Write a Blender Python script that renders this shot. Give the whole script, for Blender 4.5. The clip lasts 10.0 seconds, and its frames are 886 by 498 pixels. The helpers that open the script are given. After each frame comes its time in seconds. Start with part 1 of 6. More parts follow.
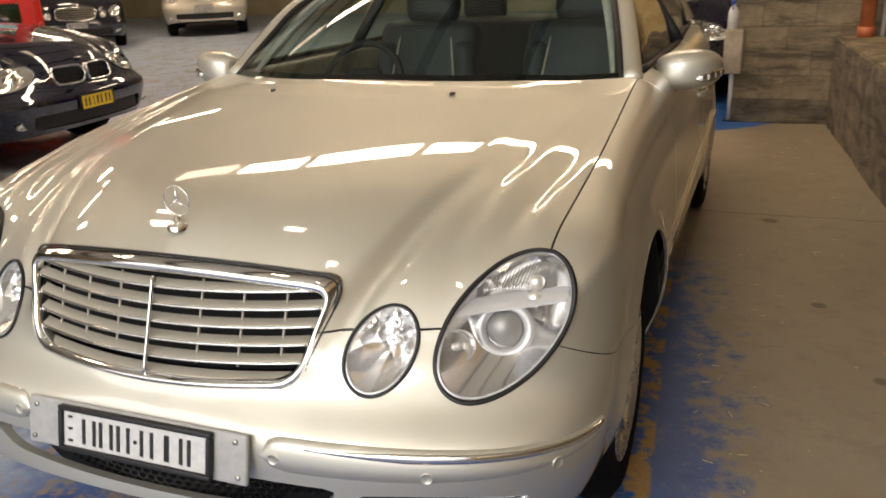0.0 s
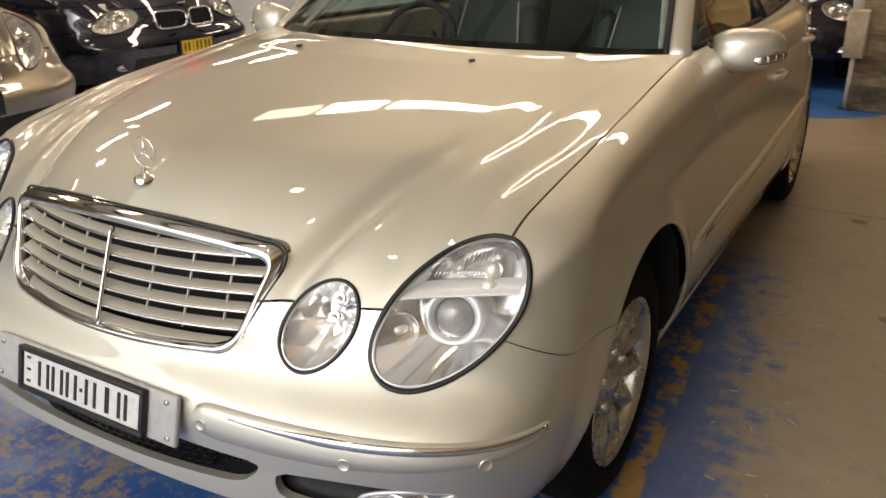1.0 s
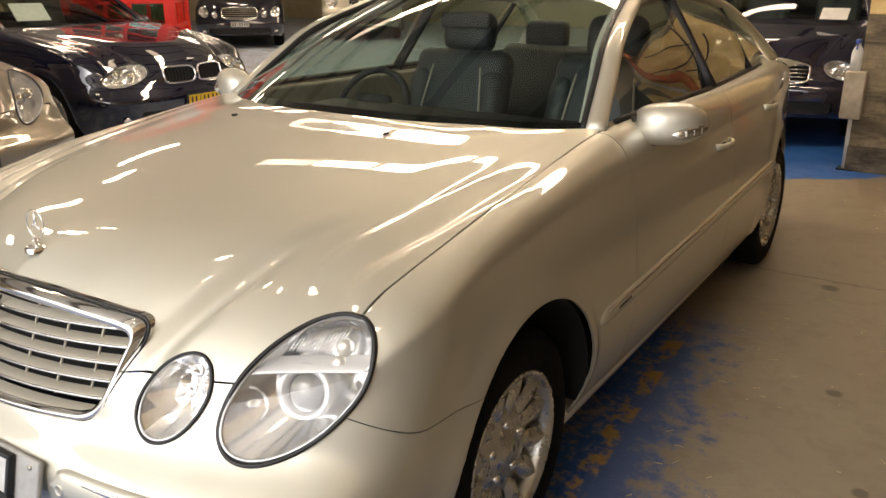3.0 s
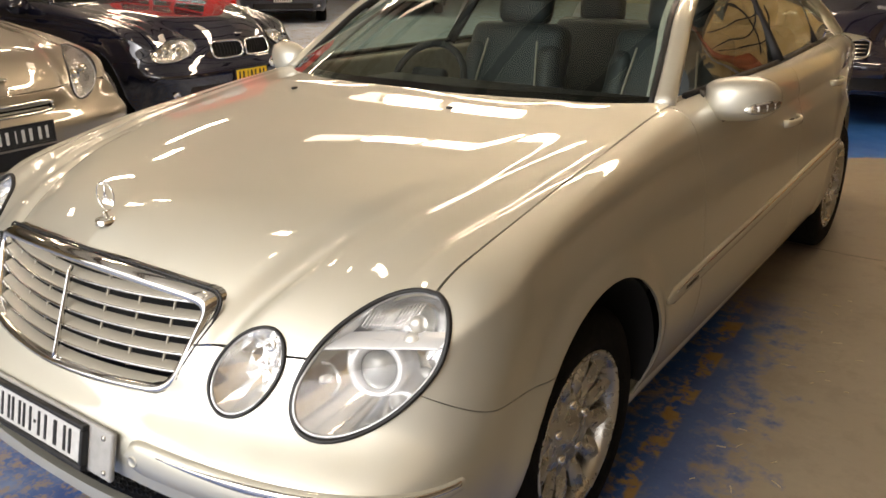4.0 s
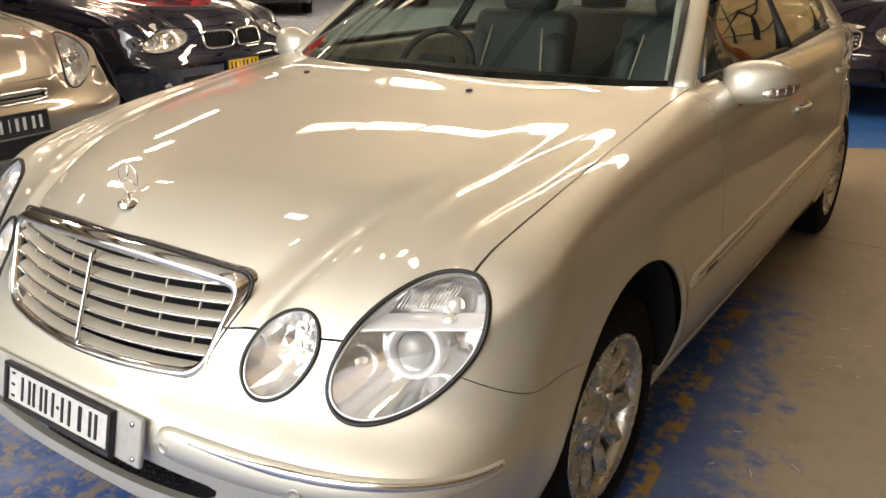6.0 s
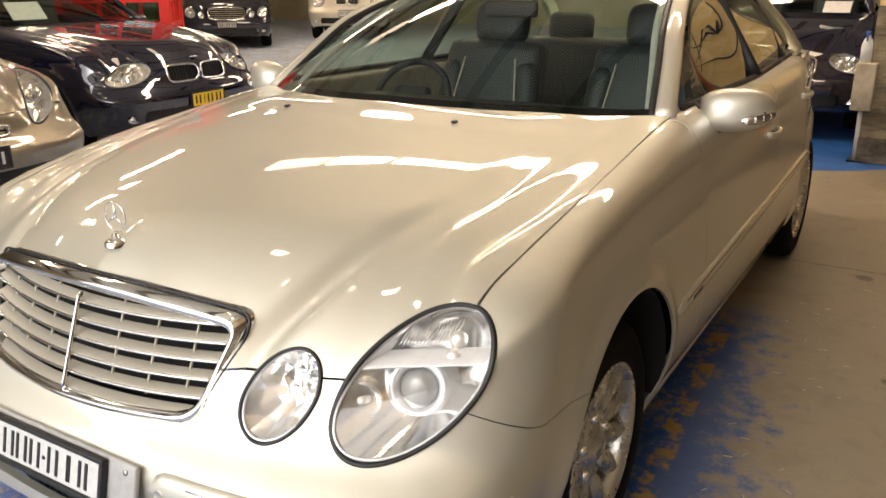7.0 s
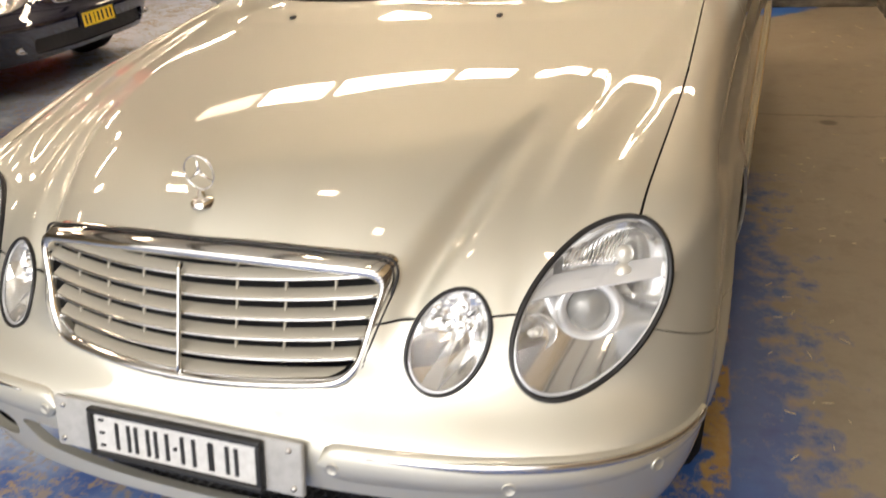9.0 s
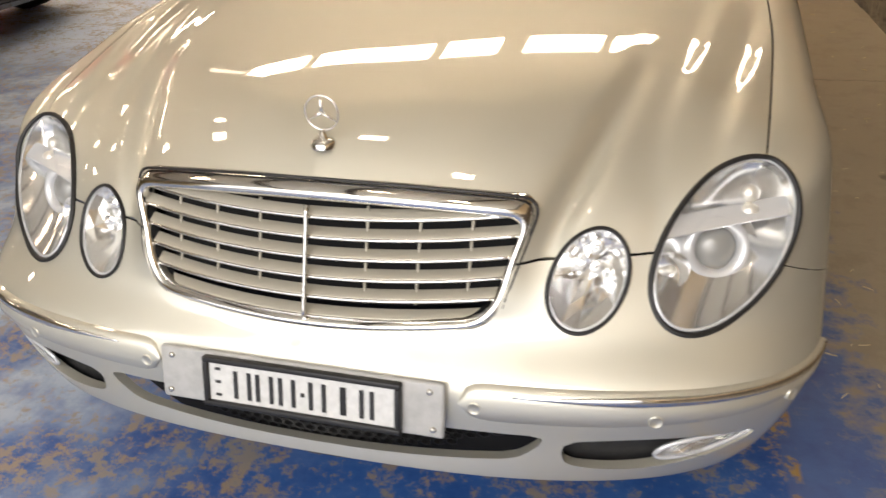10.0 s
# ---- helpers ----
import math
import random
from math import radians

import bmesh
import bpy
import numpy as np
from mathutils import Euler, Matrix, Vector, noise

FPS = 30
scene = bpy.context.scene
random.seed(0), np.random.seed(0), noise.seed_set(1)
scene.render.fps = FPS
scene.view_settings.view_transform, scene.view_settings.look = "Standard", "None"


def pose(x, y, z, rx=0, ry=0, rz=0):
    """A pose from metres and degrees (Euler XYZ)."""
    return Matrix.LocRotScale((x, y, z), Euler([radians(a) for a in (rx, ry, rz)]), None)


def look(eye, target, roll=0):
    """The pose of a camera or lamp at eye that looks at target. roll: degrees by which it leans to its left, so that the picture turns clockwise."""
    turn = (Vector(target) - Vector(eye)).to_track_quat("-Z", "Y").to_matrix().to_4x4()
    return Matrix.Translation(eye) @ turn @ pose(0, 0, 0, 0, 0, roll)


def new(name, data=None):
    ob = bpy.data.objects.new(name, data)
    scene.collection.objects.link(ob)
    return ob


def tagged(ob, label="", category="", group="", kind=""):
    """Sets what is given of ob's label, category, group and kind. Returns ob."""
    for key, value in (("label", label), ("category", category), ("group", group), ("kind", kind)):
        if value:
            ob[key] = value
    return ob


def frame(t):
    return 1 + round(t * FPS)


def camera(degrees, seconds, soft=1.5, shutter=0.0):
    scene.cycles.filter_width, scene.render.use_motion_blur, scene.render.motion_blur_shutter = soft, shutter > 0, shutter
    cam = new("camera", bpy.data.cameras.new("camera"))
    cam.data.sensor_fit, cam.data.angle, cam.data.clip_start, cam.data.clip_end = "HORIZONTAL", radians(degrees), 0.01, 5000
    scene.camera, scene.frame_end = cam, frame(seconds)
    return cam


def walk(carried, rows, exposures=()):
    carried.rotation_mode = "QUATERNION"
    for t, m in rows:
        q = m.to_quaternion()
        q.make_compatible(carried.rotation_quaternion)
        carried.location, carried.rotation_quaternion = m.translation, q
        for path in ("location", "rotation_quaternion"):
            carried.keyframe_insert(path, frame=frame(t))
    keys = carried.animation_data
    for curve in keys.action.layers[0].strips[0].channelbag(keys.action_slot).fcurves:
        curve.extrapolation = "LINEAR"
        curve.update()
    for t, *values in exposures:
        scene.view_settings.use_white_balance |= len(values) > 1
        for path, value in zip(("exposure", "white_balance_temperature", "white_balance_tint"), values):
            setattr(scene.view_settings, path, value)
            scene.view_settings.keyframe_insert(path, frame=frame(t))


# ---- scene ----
cam = camera(56.6, 10.0, shutter=0.5)
PATH = [
    (0, (1.162, -1.169, 1.428), (0.464, 0.584, 0.765), -2.4),
    (0.5, (1.287, -1.039, 1.407), (0.466, 0.638, 0.69), -1.5),
    (1, (1.402, -0.936, 1.413), (0.466, 0.67, 0.675), -0.2),
    (1.5, (1.515, -0.893, 1.444), (0.505, 0.67, 0.709), 1.5),
    (2, (1.684, -0.789, 1.474), (0.596, 0.761, 0.83), -0.1),
    (2.2, (1.735, -0.763, 1.475), (0.682, 0.822, 0.86), -0.6),
    (3.3, (1.701, -0.768, 1.494), (0.663, 0.814, 0.847), -0.0),
    (3.5, (1.681, -0.771, 1.487), (0.618, 0.791, 0.831), -0.2),
    (4, (1.641, -0.78, 1.476), (0.543, 0.744, 0.79), -0.3),
    (4.5, (1.609, -0.795, 1.462), (0.508, 0.714, 0.747), -0.3),
    (5, (1.587, -0.808, 1.454), (0.497, 0.694, 0.709), -0.0),
    (6.5, (1.52, -0.843, 1.439), (0.489, 0.738, 0.778), -0.2),
    (7, (1.472, -0.854, 1.445), (0.478, 0.762, 0.812), -0.4),
    (7.5, (1.366, -0.83, 1.452), (0.4, 0.809, 0.836), -1.3),
    (8, (1.233, -0.775, 1.461), (0.285, 0.842, 0.762), -4.2),
    (8.5, (1.093, -0.818, 1.477), (0.264, 0.798, 0.639), -6.0),
    (9, (0.977, -0.938, 1.48), (0.263, 0.701, 0.583), -5.5),
    (9.5, (0.812, -1.063, 1.478), (0.22, 0.573, 0.493), -4.3),
    (10, (0.626, -1.082, 1.458), (0.097, 0.584, 0.486), -3.2),
]
EXPOSURE = [(0.0, 0.59), (2.0, 0.77), (3.5, 0.89), (5.0, 0.93), (7.0, 1.03), (8.5, 0.95), (10.0, 0.83)]
walk(cam, [(t, look(eye, target, roll)) for t, eye, target, roll in PATH], exposures=EXPOSURE)

# ---- world and large lights ----
world = bpy.data.worlds.new("hall_air")
scene.world = world
world.use_nodes = True
world.node_tree.nodes["Background"].inputs[0].default_value = (0.9, 0.85, 0.75, 1)
world.node_tree.nodes["Background"].inputs[1].default_value = 0.02

CEIL = 4.6
TUBE_STRENGTH = 20.0
TUBE_COLOUR = (1.0, 0.768, 0.54)


# ---- mesh helpers ----
def mesh_from(name, verts, faces, material, smooth=True):
    me = bpy.data.meshes.new(name)
    me.from_pydata([tuple(map(float, v)) for v in verts], [], [tuple(int(i) for i in f) for f in faces])
    me.validate()
    me.update()
    if material:
        me.materials.append(material)
    if smooth:
        me.polygons.foreach_set("use_smooth", [True] * len(me.polygons))
    return me


def piece(name, verts, faces, material, parent=None, label="", smooth=True):
    """One mesh object out of points and faces, under a thing or a part."""
    ob = new(name, mesh_from(name, verts, faces, material, smooth))
    if parent:
        ob.parent = parent
    if label:
        tagged(ob, label)
    return ob


def part(name, bm, material, parent=None, label="", smooth=False, sharp=35):
    """One mesh object out of a bmesh, under a thing or a part."""
    bmesh.ops.recalc_face_normals(bm, faces=bm.faces)
    me = bpy.data.meshes.new(name)
    for f in bm.faces:
        f.smooth = smooth
    if smooth:
        for e in bm.edges:
            if len(e.link_faces) == 2 and e.calc_face_angle(0) > radians(sharp):
                e.smooth = False
    bm.to_mesh(me)
    bm.free()
    if material:
        me.materials.append(material)
    ob = new(name, me)
    if parent:
        ob.parent = parent
    if label:
        tagged(ob, label)
    return ob


def thing(name, label, category, m=None, group="", kind=""):
    ob = new(name)
    if m is not None:
        ob.matrix_world = m
    return tagged(ob, label, category, group, kind)


def grid_faces(nu, nv, flip=False, wrap=False):
    out = []
    for i in range(nu - 1):
        for j in range(nv if wrap else nv - 1):
            k = (j + 1) % nv
            q = (i * nv + j, (i + 1) * nv + j, (i + 1) * nv + k, i * nv + k)
            out.append(q[::-1] if flip else q)
    return out


def clip(verts, faces, g):
    """The part of a mesh where g(points) is positive, cut along g = 0."""
    verts = np.asarray(verts, float)
    val = g(verts)
    pts, cut, out = [tuple(v) for v in verts], {}, []

    def crossing(a, b):
        key = (min(a, b), max(a, b))
        if key not in cut:
            w = val[a] / (val[a] - val[b])
            cut[key] = len(pts)
            pts.append(tuple(verts[a] + w * (verts[b] - verts[a])))
        return cut[key]

    for f in faces:
        inside = [val[i] > 0 for i in f]
        if all(inside):
            out.append(tuple(f))
        elif any(inside):
            poly = []
            for k, i in enumerate(f):
                j = f[(k + 1) % len(f)]
                if val[i] > 0:
                    poly.append(i)
                if (val[i] > 0) != (val[j] > 0):
                    poly.append(crossing(i, j))
            if len(poly) > 2:
                out.append(tuple(poly))
    used = sorted({i for f in out for i in f})
    at = {i: n for n, i in enumerate(used)}
    return np.array([pts[i] for i in used]).reshape(-1, 3), [tuple(at[i] for i in f) for f in out]


def normals_of(verts, faces):
    nrm = np.zeros_like(verts)
    for f in faces:
        a, b, c = verts[f[0]], verts[f[1]], verts[f[2]]
        n = np.cross(b - a, c - a)
        if len(f) > 3:
            n = n + np.cross(c - a, verts[f[3]] - a)
        for i in f:
            nrm[i] += n
    return nrm / np.maximum(np.linalg.norm(nrm, axis=1, keepdims=True), 1e-12)


def flange(verts, faces, depth):
    """Turns the free edges of a panel inwards, so that its gaps have depth. The middle line of a car is left alone."""
    verts = np.asarray(verts, float)
    nrm = normals_of(verts, faces)
    count = {}
    for f in faces:
        for k, i in enumerate(f):
            j = f[(k + 1) % len(f)]
            count[(i, j)] = count.get((i, j), 0) + 1
    rim = [(i, j) for (i, j) in count if (j, i) not in count and not (abs(verts[i][0]) < 5e-4 and abs(verts[j][0]) < 5e-4)]
    ids = sorted({i for e in rim for i in e})
    n = len(verts)
    up = {i: n + k for k, i in enumerate(ids)}
    down = {i: n + len(ids) + k for k, i in enumerate(ids)}
    top = [verts[i] for i in ids]
    low = [verts[i] - depth * nrm[i] for i in ids]
    return np.vstack([verts, np.array(top).reshape(-1, 3), np.array(low).reshape(-1, 3)]), list(faces) + [(up[j], up[i], down[i], down[j]) for i, j in rim]


def weld(verts, faces):
    """Joins points that lie in one place."""
    seen, at, out = {}, [], []
    for v in verts:
        key = (round(v[0], 5), round(v[1], 5), round(v[2], 5))
        if key not in seen:
            seen[key] = len(out)
            out.append(v)
        at.append(seen[key])
    kept = [tuple(dict.fromkeys(at[i] for i in f)) for f in faces]
    return np.array(out), [f for f in kept if len(f) > 2]


def smooth_table(xs, ys, width=0.02, lo=None, hi=None):
    """A smooth curve near given stations."""
    lo, hi = lo if lo is not None else xs[0], hi if hi is not None else xs[-1]
    fine = np.linspace(lo - 4 * width, hi + 4 * width, 900)
    vals = np.interp(fine, xs, ys)
    slope0, slope1 = (ys[1] - ys[0]) / (xs[1] - xs[0]), (ys[-1] - ys[-2]) / (xs[-1] - xs[-2])
    vals = np.where(fine < xs[0], ys[0] + slope0 * (fine - xs[0]), np.where(fine > xs[-1], ys[-1] + slope1 * (fine - xs[-1]), vals))
    step = fine[1] - fine[0]
    k = np.exp(-0.5 * (np.arange(-int(3 * width / step), int(3 * width / step) + 1) * step / width) ** 2)
    r = len(k) // 2
    vals[r:-r] = np.convolve(vals, k / k.sum(), "valid")
    return lambda x: np.interp(x, fine, vals)


def tube(path, radius, sides=8, closed=False, squash=(1, 1), up=(0, 0, 1)):
    """Points and faces of a round bar along a path; radius may be a list."""
    path = np.asarray(path, float)
    n = len(path)
    rad = np.full(n, radius) if np.isscalar(radius) else np.asarray(radius, float)
    tang = np.roll(path, -1, 0) - np.roll(path, 1, 0) if closed else np.gradient(path, axis=0)
    tang /= np.maximum(np.linalg.norm(tang, axis=1, keepdims=True), 1e-9)
    verts = []
    for p, t, r in zip(path, tang, rad):
        a = np.cross(t, up)
        if np.linalg.norm(a) < 1e-3:
            a = np.cross(t, (0, 1, 0.1))
        a /= np.linalg.norm(a)
        b = np.cross(a, t)
        for k in range(sides):
            w = 2 * math.pi * k / sides
            verts.append(p + r * (squash[0] * math.cos(w) * a + squash[1] * math.sin(w) * b))
    faces = grid_faces(n, sides, wrap=True)
    if closed:
        faces += [((n - 1) * sides + k, k, (k + 1) % sides, (n - 1) * sides + (k + 1) % sides) for k in range(sides)]
    else:
        faces += [tuple(range(sides)), tuple((n - 1) * sides + k for k in range(sides))[::-1]]
    return np.array(verts), faces


def join(*meshes):
    verts, faces, base = [], [], 0
    for v, f in meshes:
        verts.append(np.asarray(v, float))
        faces += [tuple(i + base for i in q) for q in f]
        base += len(v)
    return np.vstack(verts), faces


def box(cx, cy, cz, sx, sy, sz, bevel=0.0, m=None):
    bm = bmesh.new()
    bmesh.ops.create_cube(bm, size=1)
    bmesh.ops.scale(bm, vec=(sx, sy, sz), verts=bm.verts)
    if bevel:
        bmesh.ops.bevel(bm, geom=bm.edges[:], offset=bevel, segments=3, affect="EDGES", profile=0.5)
    bmesh.ops.translate(bm, vec=(cx, cy, cz), verts=bm.verts)
    if m is not None:
        bmesh.ops.transform(bm, matrix=m, verts=bm.verts)
    return bm


def lathe(profile, steps=32, axis="x"):
    """Points and faces of a turned shape; the profile gives (along, radius)."""
    verts = []
    for along, r in profile:
        for k in range(steps):
            w = 2 * math.pi * k / steps
            verts.append((along, r * math.cos(w), r * math.sin(w)) if axis == "x" else (r * math.cos(w), r * math.sin(w), along))
    return np.array(verts), grid_faces(len(profile), steps, wrap=True)


# ---- materials ----
def principled(name, colour, rough=0.5, metal=0.0, coat=0.0, spec=0.5):
    mat = bpy.data.materials.new(name)
    mat.use_nodes = True
    b = mat.node_tree.nodes["Principled BSDF"]
    b.inputs["Base Color"].default_value = (*colour, 1)
    b.inputs["Roughness"].default_value = rough
    b.inputs["Metallic"].default_value = metal
    b.inputs["Coat Weight"].default_value = coat
    b.inputs["Coat Roughness"].default_value = 0.03
    b.inputs["Coat IOR"].default_value = 1.9
    b.inputs["Specular IOR Level"].default_value = spec
    return mat


def node(mat, kind, **inputs):
    n = mat.node_tree.nodes.new(kind)
    for k, v in inputs.items():
        n.inputs[k.replace("_", " ")].default_value = v
    return n


def wire(mat, a, b):
    mat.node_tree.links.new(a, b)


def varied(mat, scale, low, high, target="Base Color", detail=5.0, bump=0.0, bump_scale=None, coords="Object", lo=0.35, hi=0.65):
    """Noise between two colours or values on a material's input, and fine relief."""
    b = mat.node_tree.nodes["Principled BSDF"]
    co = node(mat, "ShaderNodeTexCoord")
    nz = node(mat, "ShaderNodeTexNoise", Scale=scale, Detail=detail, Roughness=0.6)
    wire(mat, co.outputs[coords], nz.inputs["Vector"])
    ramp = node(mat, "ShaderNodeValToRGB")
    ramp.color_ramp.elements[0].position, ramp.color_ramp.elements[1].position = lo, hi
    if target == "Base Color":
        ramp.color_ramp.elements[0].color, ramp.color_ramp.elements[1].color = (*low, 1), (*high, 1)
    else:
        ramp.color_ramp.elements[0].color, ramp.color_ramp.elements[1].color = (low,) * 3 + (1,), (high,) * 3 + (1,)
    wire(mat, nz.outputs["Fac"], ramp.inputs["Fac"])
    wire(mat, ramp.outputs["Color"], b.inputs[target])
    if bump:
        nb = node(mat, "ShaderNodeTexNoise", Scale=bump_scale or scale * 8, Detail=4.0)
        wire(mat, co.outputs[coords], nb.inputs["Vector"])
        bp = node(mat, "ShaderNodeBump", Strength=bump, Distance=0.004)
        wire(mat, nb.outputs["Fac"], bp.inputs["Height"])
        wire(mat, bp.outputs["Normal"], b.inputs["Normal"])
    return mat


def car_paint(name, colour, metal=0.52, rough=0.5, flake=0.06, spec=0.5):
    mat = principled(name, colour, rough, metal, coat=1.0, spec=spec)
    b = mat.node_tree.nodes["Principled BSDF"]
    co = node(mat, "ShaderNodeTexCoord")
    nz = node(mat, "ShaderNodeTexNoise", Scale=900.0, Detail=2.0)
    wire(mat, co.outputs["Object"], nz.inputs["Vector"])
    soft = node(mat, "ShaderNodeTexNoise", Scale=2.5, Detail=3.0)
    wire(mat, co.outputs["Object"], soft.inputs["Vector"])
    mr = node(mat, "ShaderNodeMapRange")
    mr.inputs[1].default_value, mr.inputs[2].default_value = 0.3, 0.7
    mr.inputs[3].default_value, mr.inputs[4].default_value = 0.008, 0.022
    wire(mat, soft.outputs["Fac"], mr.inputs[0])
    wire(mat, mr.outputs[0], b.inputs["Coat Roughness"])
    bp = node(mat, "ShaderNodeBump", Strength=flake, Distance=0.0005)
    wire(mat, nz.outputs["Fac"], bp.inputs["Height"])
    wire(mat, bp.outputs["Normal"], b.inputs["Normal"])
    return mat


def clear(name, tint=(1, 1, 1), ior=1.5):
    """A thin pane: what lies behind shows through its tint, with a glass gloss on top."""
    mat = bpy.data.materials.new(name)
    mat.use_nodes = True
    nt = mat.node_tree
    nt.nodes.remove(nt.nodes["Principled BSDF"])
    tr = node(mat, "ShaderNodeBsdfTransparent", Color=(*tint, 1))
    gl = node(mat, "ShaderNodeBsdfGlossy", Roughness=0.01)
    r0 = ((ior - 1) / (ior + 1)) ** 2
    lw = node(mat, "ShaderNodeLayerWeight", Blend=0.5)
    pw = node(mat, "ShaderNodeMath")
    pw.operation = "POWER"
    pw.inputs[1].default_value = 5.0
    wire(mat, lw.outputs["Facing"], pw.inputs[0])
    mr = node(mat, "ShaderNodeMapRange")
    mr.inputs[3].default_value, mr.inputs[4].default_value = r0, 1.0
    wire(mat, pw.outputs[0], mr.inputs[0])
    mix = node(mat, "ShaderNodeMixShader")
    wire(mat, mr.outputs[0], mix.inputs[0])
    wire(mat, tr.outputs[0], mix.inputs[1])
    wire(mat, gl.outputs[0], mix.inputs[2])
    wire(mat, mix.outputs[0], nt.nodes["Material Output"].inputs[0])
    return mat


def glowing(name, colour, strength):
    mat = bpy.data.materials.new(name)
    mat.use_nodes = True
    nt = mat.node_tree
    nt.nodes.remove(nt.nodes["Principled BSDF"])
    em = node(mat, "ShaderNodeEmission", Color=(*colour, 1), Strength=strength)
    wire(mat, em.outputs[0], nt.nodes["Material Output"].inputs[0])
    return mat


SILVER = car_paint("champagne_silver_paint", (0.7, 0.682, 0.58), 0.9, 0.58)
BLACK_PAINT = car_paint("black_paint", (0.007, 0.008, 0.022), 0.2, 0.3, spec=0.05)
BRONZE_PAINT = car_paint("bronze_paint", (0.29, 0.255, 0.195), 0.7, 0.42)
NAVY_PAINT = car_paint("navy_paint", (0.011, 0.01, 0.026), 0.2, 0.3, spec=0.05)
WHITE_PAINT = car_paint("cream_paint", (0.62, 0.58, 0.47), 0.1, 0.35)
RED_PAINT = varied(principled("red_gloss_paint", (0.8, 0.02, 0.01), 0.5), 6, (0.72, 0.018, 0.008), (0.86, 0.03, 0.012))
CHROME = varied(principled("chrome", (0.86, 0.85, 0.82), 0.06, 1.0), 30, 0.04, 0.12, "Roughness")
ALLOY = varied(principled("alloy", (0.62, 0.6, 0.54), 0.25, 0.9), 25, 0.2, 0.38, "Roughness")
REFLECTOR = principled("lamp_reflector", (0.88, 0.88, 0.88), 0.13, 0.88)
BEZEL = principled("lamp_bezel", (0.7, 0.71, 0.72), 0.25, 0.4)
BULB = principled("bulb_glass", (0.78, 0.76, 0.7), 0.3, 0.5)
BLACK_TRIM = varied(principled("black_plastic", (0.012, 0.012, 0.012), 0.5), 40, 0.4, 0.6, "Roughness")
GASKET = principled("black_rubber_seal", (0.008, 0.008, 0.008), 0.45)
DARK = principled("dark_inside", (0.006, 0.006, 0.006), 0.9)
RUBBER = varied(principled("tyre_rubber", (0.006, 0.006, 0.006), 0.8, spec=0.12), 60, (0.004, 0.004, 0.004), (0.01, 0.009, 0.008), bump=0.3)
LENS = clear("lamp_lens", (0.97, 0.97, 0.95))
GLASS = clear("window_glass", (0.66, 0.77, 0.71))
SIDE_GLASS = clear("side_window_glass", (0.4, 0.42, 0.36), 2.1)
SLAT_GREY = varied(principled("grille_slat_grey", (0.45, 0.42, 0.34), 0.35, 0.3), 30, 0.28, 0.45, "Roughness")
PLATE_WHITE = varied(principled("plate_white", (0.62, 0.62, 0.6), 0.4), 60, (0.57, 0.57, 0.54), (0.67, 0.67, 0.64))
PLATE_YELLOW = varied(principled("plate_yellow", (0.8, 0.55, 0.03), 0.4), 60, (0.75, 0.5, 0.02), (0.85, 0.6, 0.04))
BAR_BLACK = principled("plate_bar_black", (0.02, 0.02, 0.02), 0.5)
BOARD_GREY = varied(principled("plate_holder_grey", (0.4, 0.4, 0.38), 0.4), 40, (0.37, 0.37, 0.35), (0.44, 0.44, 0.42))
SEAT_GREY = varied(principled("grey_leather", (0.02, 0.026, 0.027), 0.5), 30, (0.016, 0.021, 0.022), (0.026, 0.033, 0.034), bump=0.3)
DASH_DARK = varied(principled("dash_plastic", (0.012, 0.012, 0.012), 0.7), 50, (0.009, 0.009, 0.009), (0.017, 0.017, 0.016), bump=0.2)
BEIGE_TRIM = varied(principled("beige_trim", (0.4, 0.36, 0.28), 0.6), 30, (0.36, 0.32, 0.25), (0.45, 0.41, 0.32))
PAPER = varied(principled("paper", (0.75, 0.74, 0.7), 0.7), 20, (0.7, 0.69, 0.64), (0.8, 0.79, 0.75))
BLACK_GLASS = principled("black_glass_border", (0.003, 0.003, 0.003), 0.3, spec=0.15)
PLATE_DARK = varied(principled("plate_dark", (0.02, 0.02, 0.02), 0.4), 60, (0.015, 0.015, 0.015), (0.03, 0.03, 0.03))
PILLAR_TRIM = varied(principled("pale_pillar_trim", (0.42, 0.41, 0.36), 0.6), 30, (0.38, 0.37, 0.32), (0.46, 0.45, 0.4))


# ---- car bodies ----
def smin(k, *vals):
    """A rounded minimum of several values."""
    out = vals[0]
    for v in vals[1:]:
        h = np.clip(0.5 + 0.5 * (v - out) / k, 0, 1)
        out = v * (1 - h) + out * h - k * h * (1 - h)
    return out


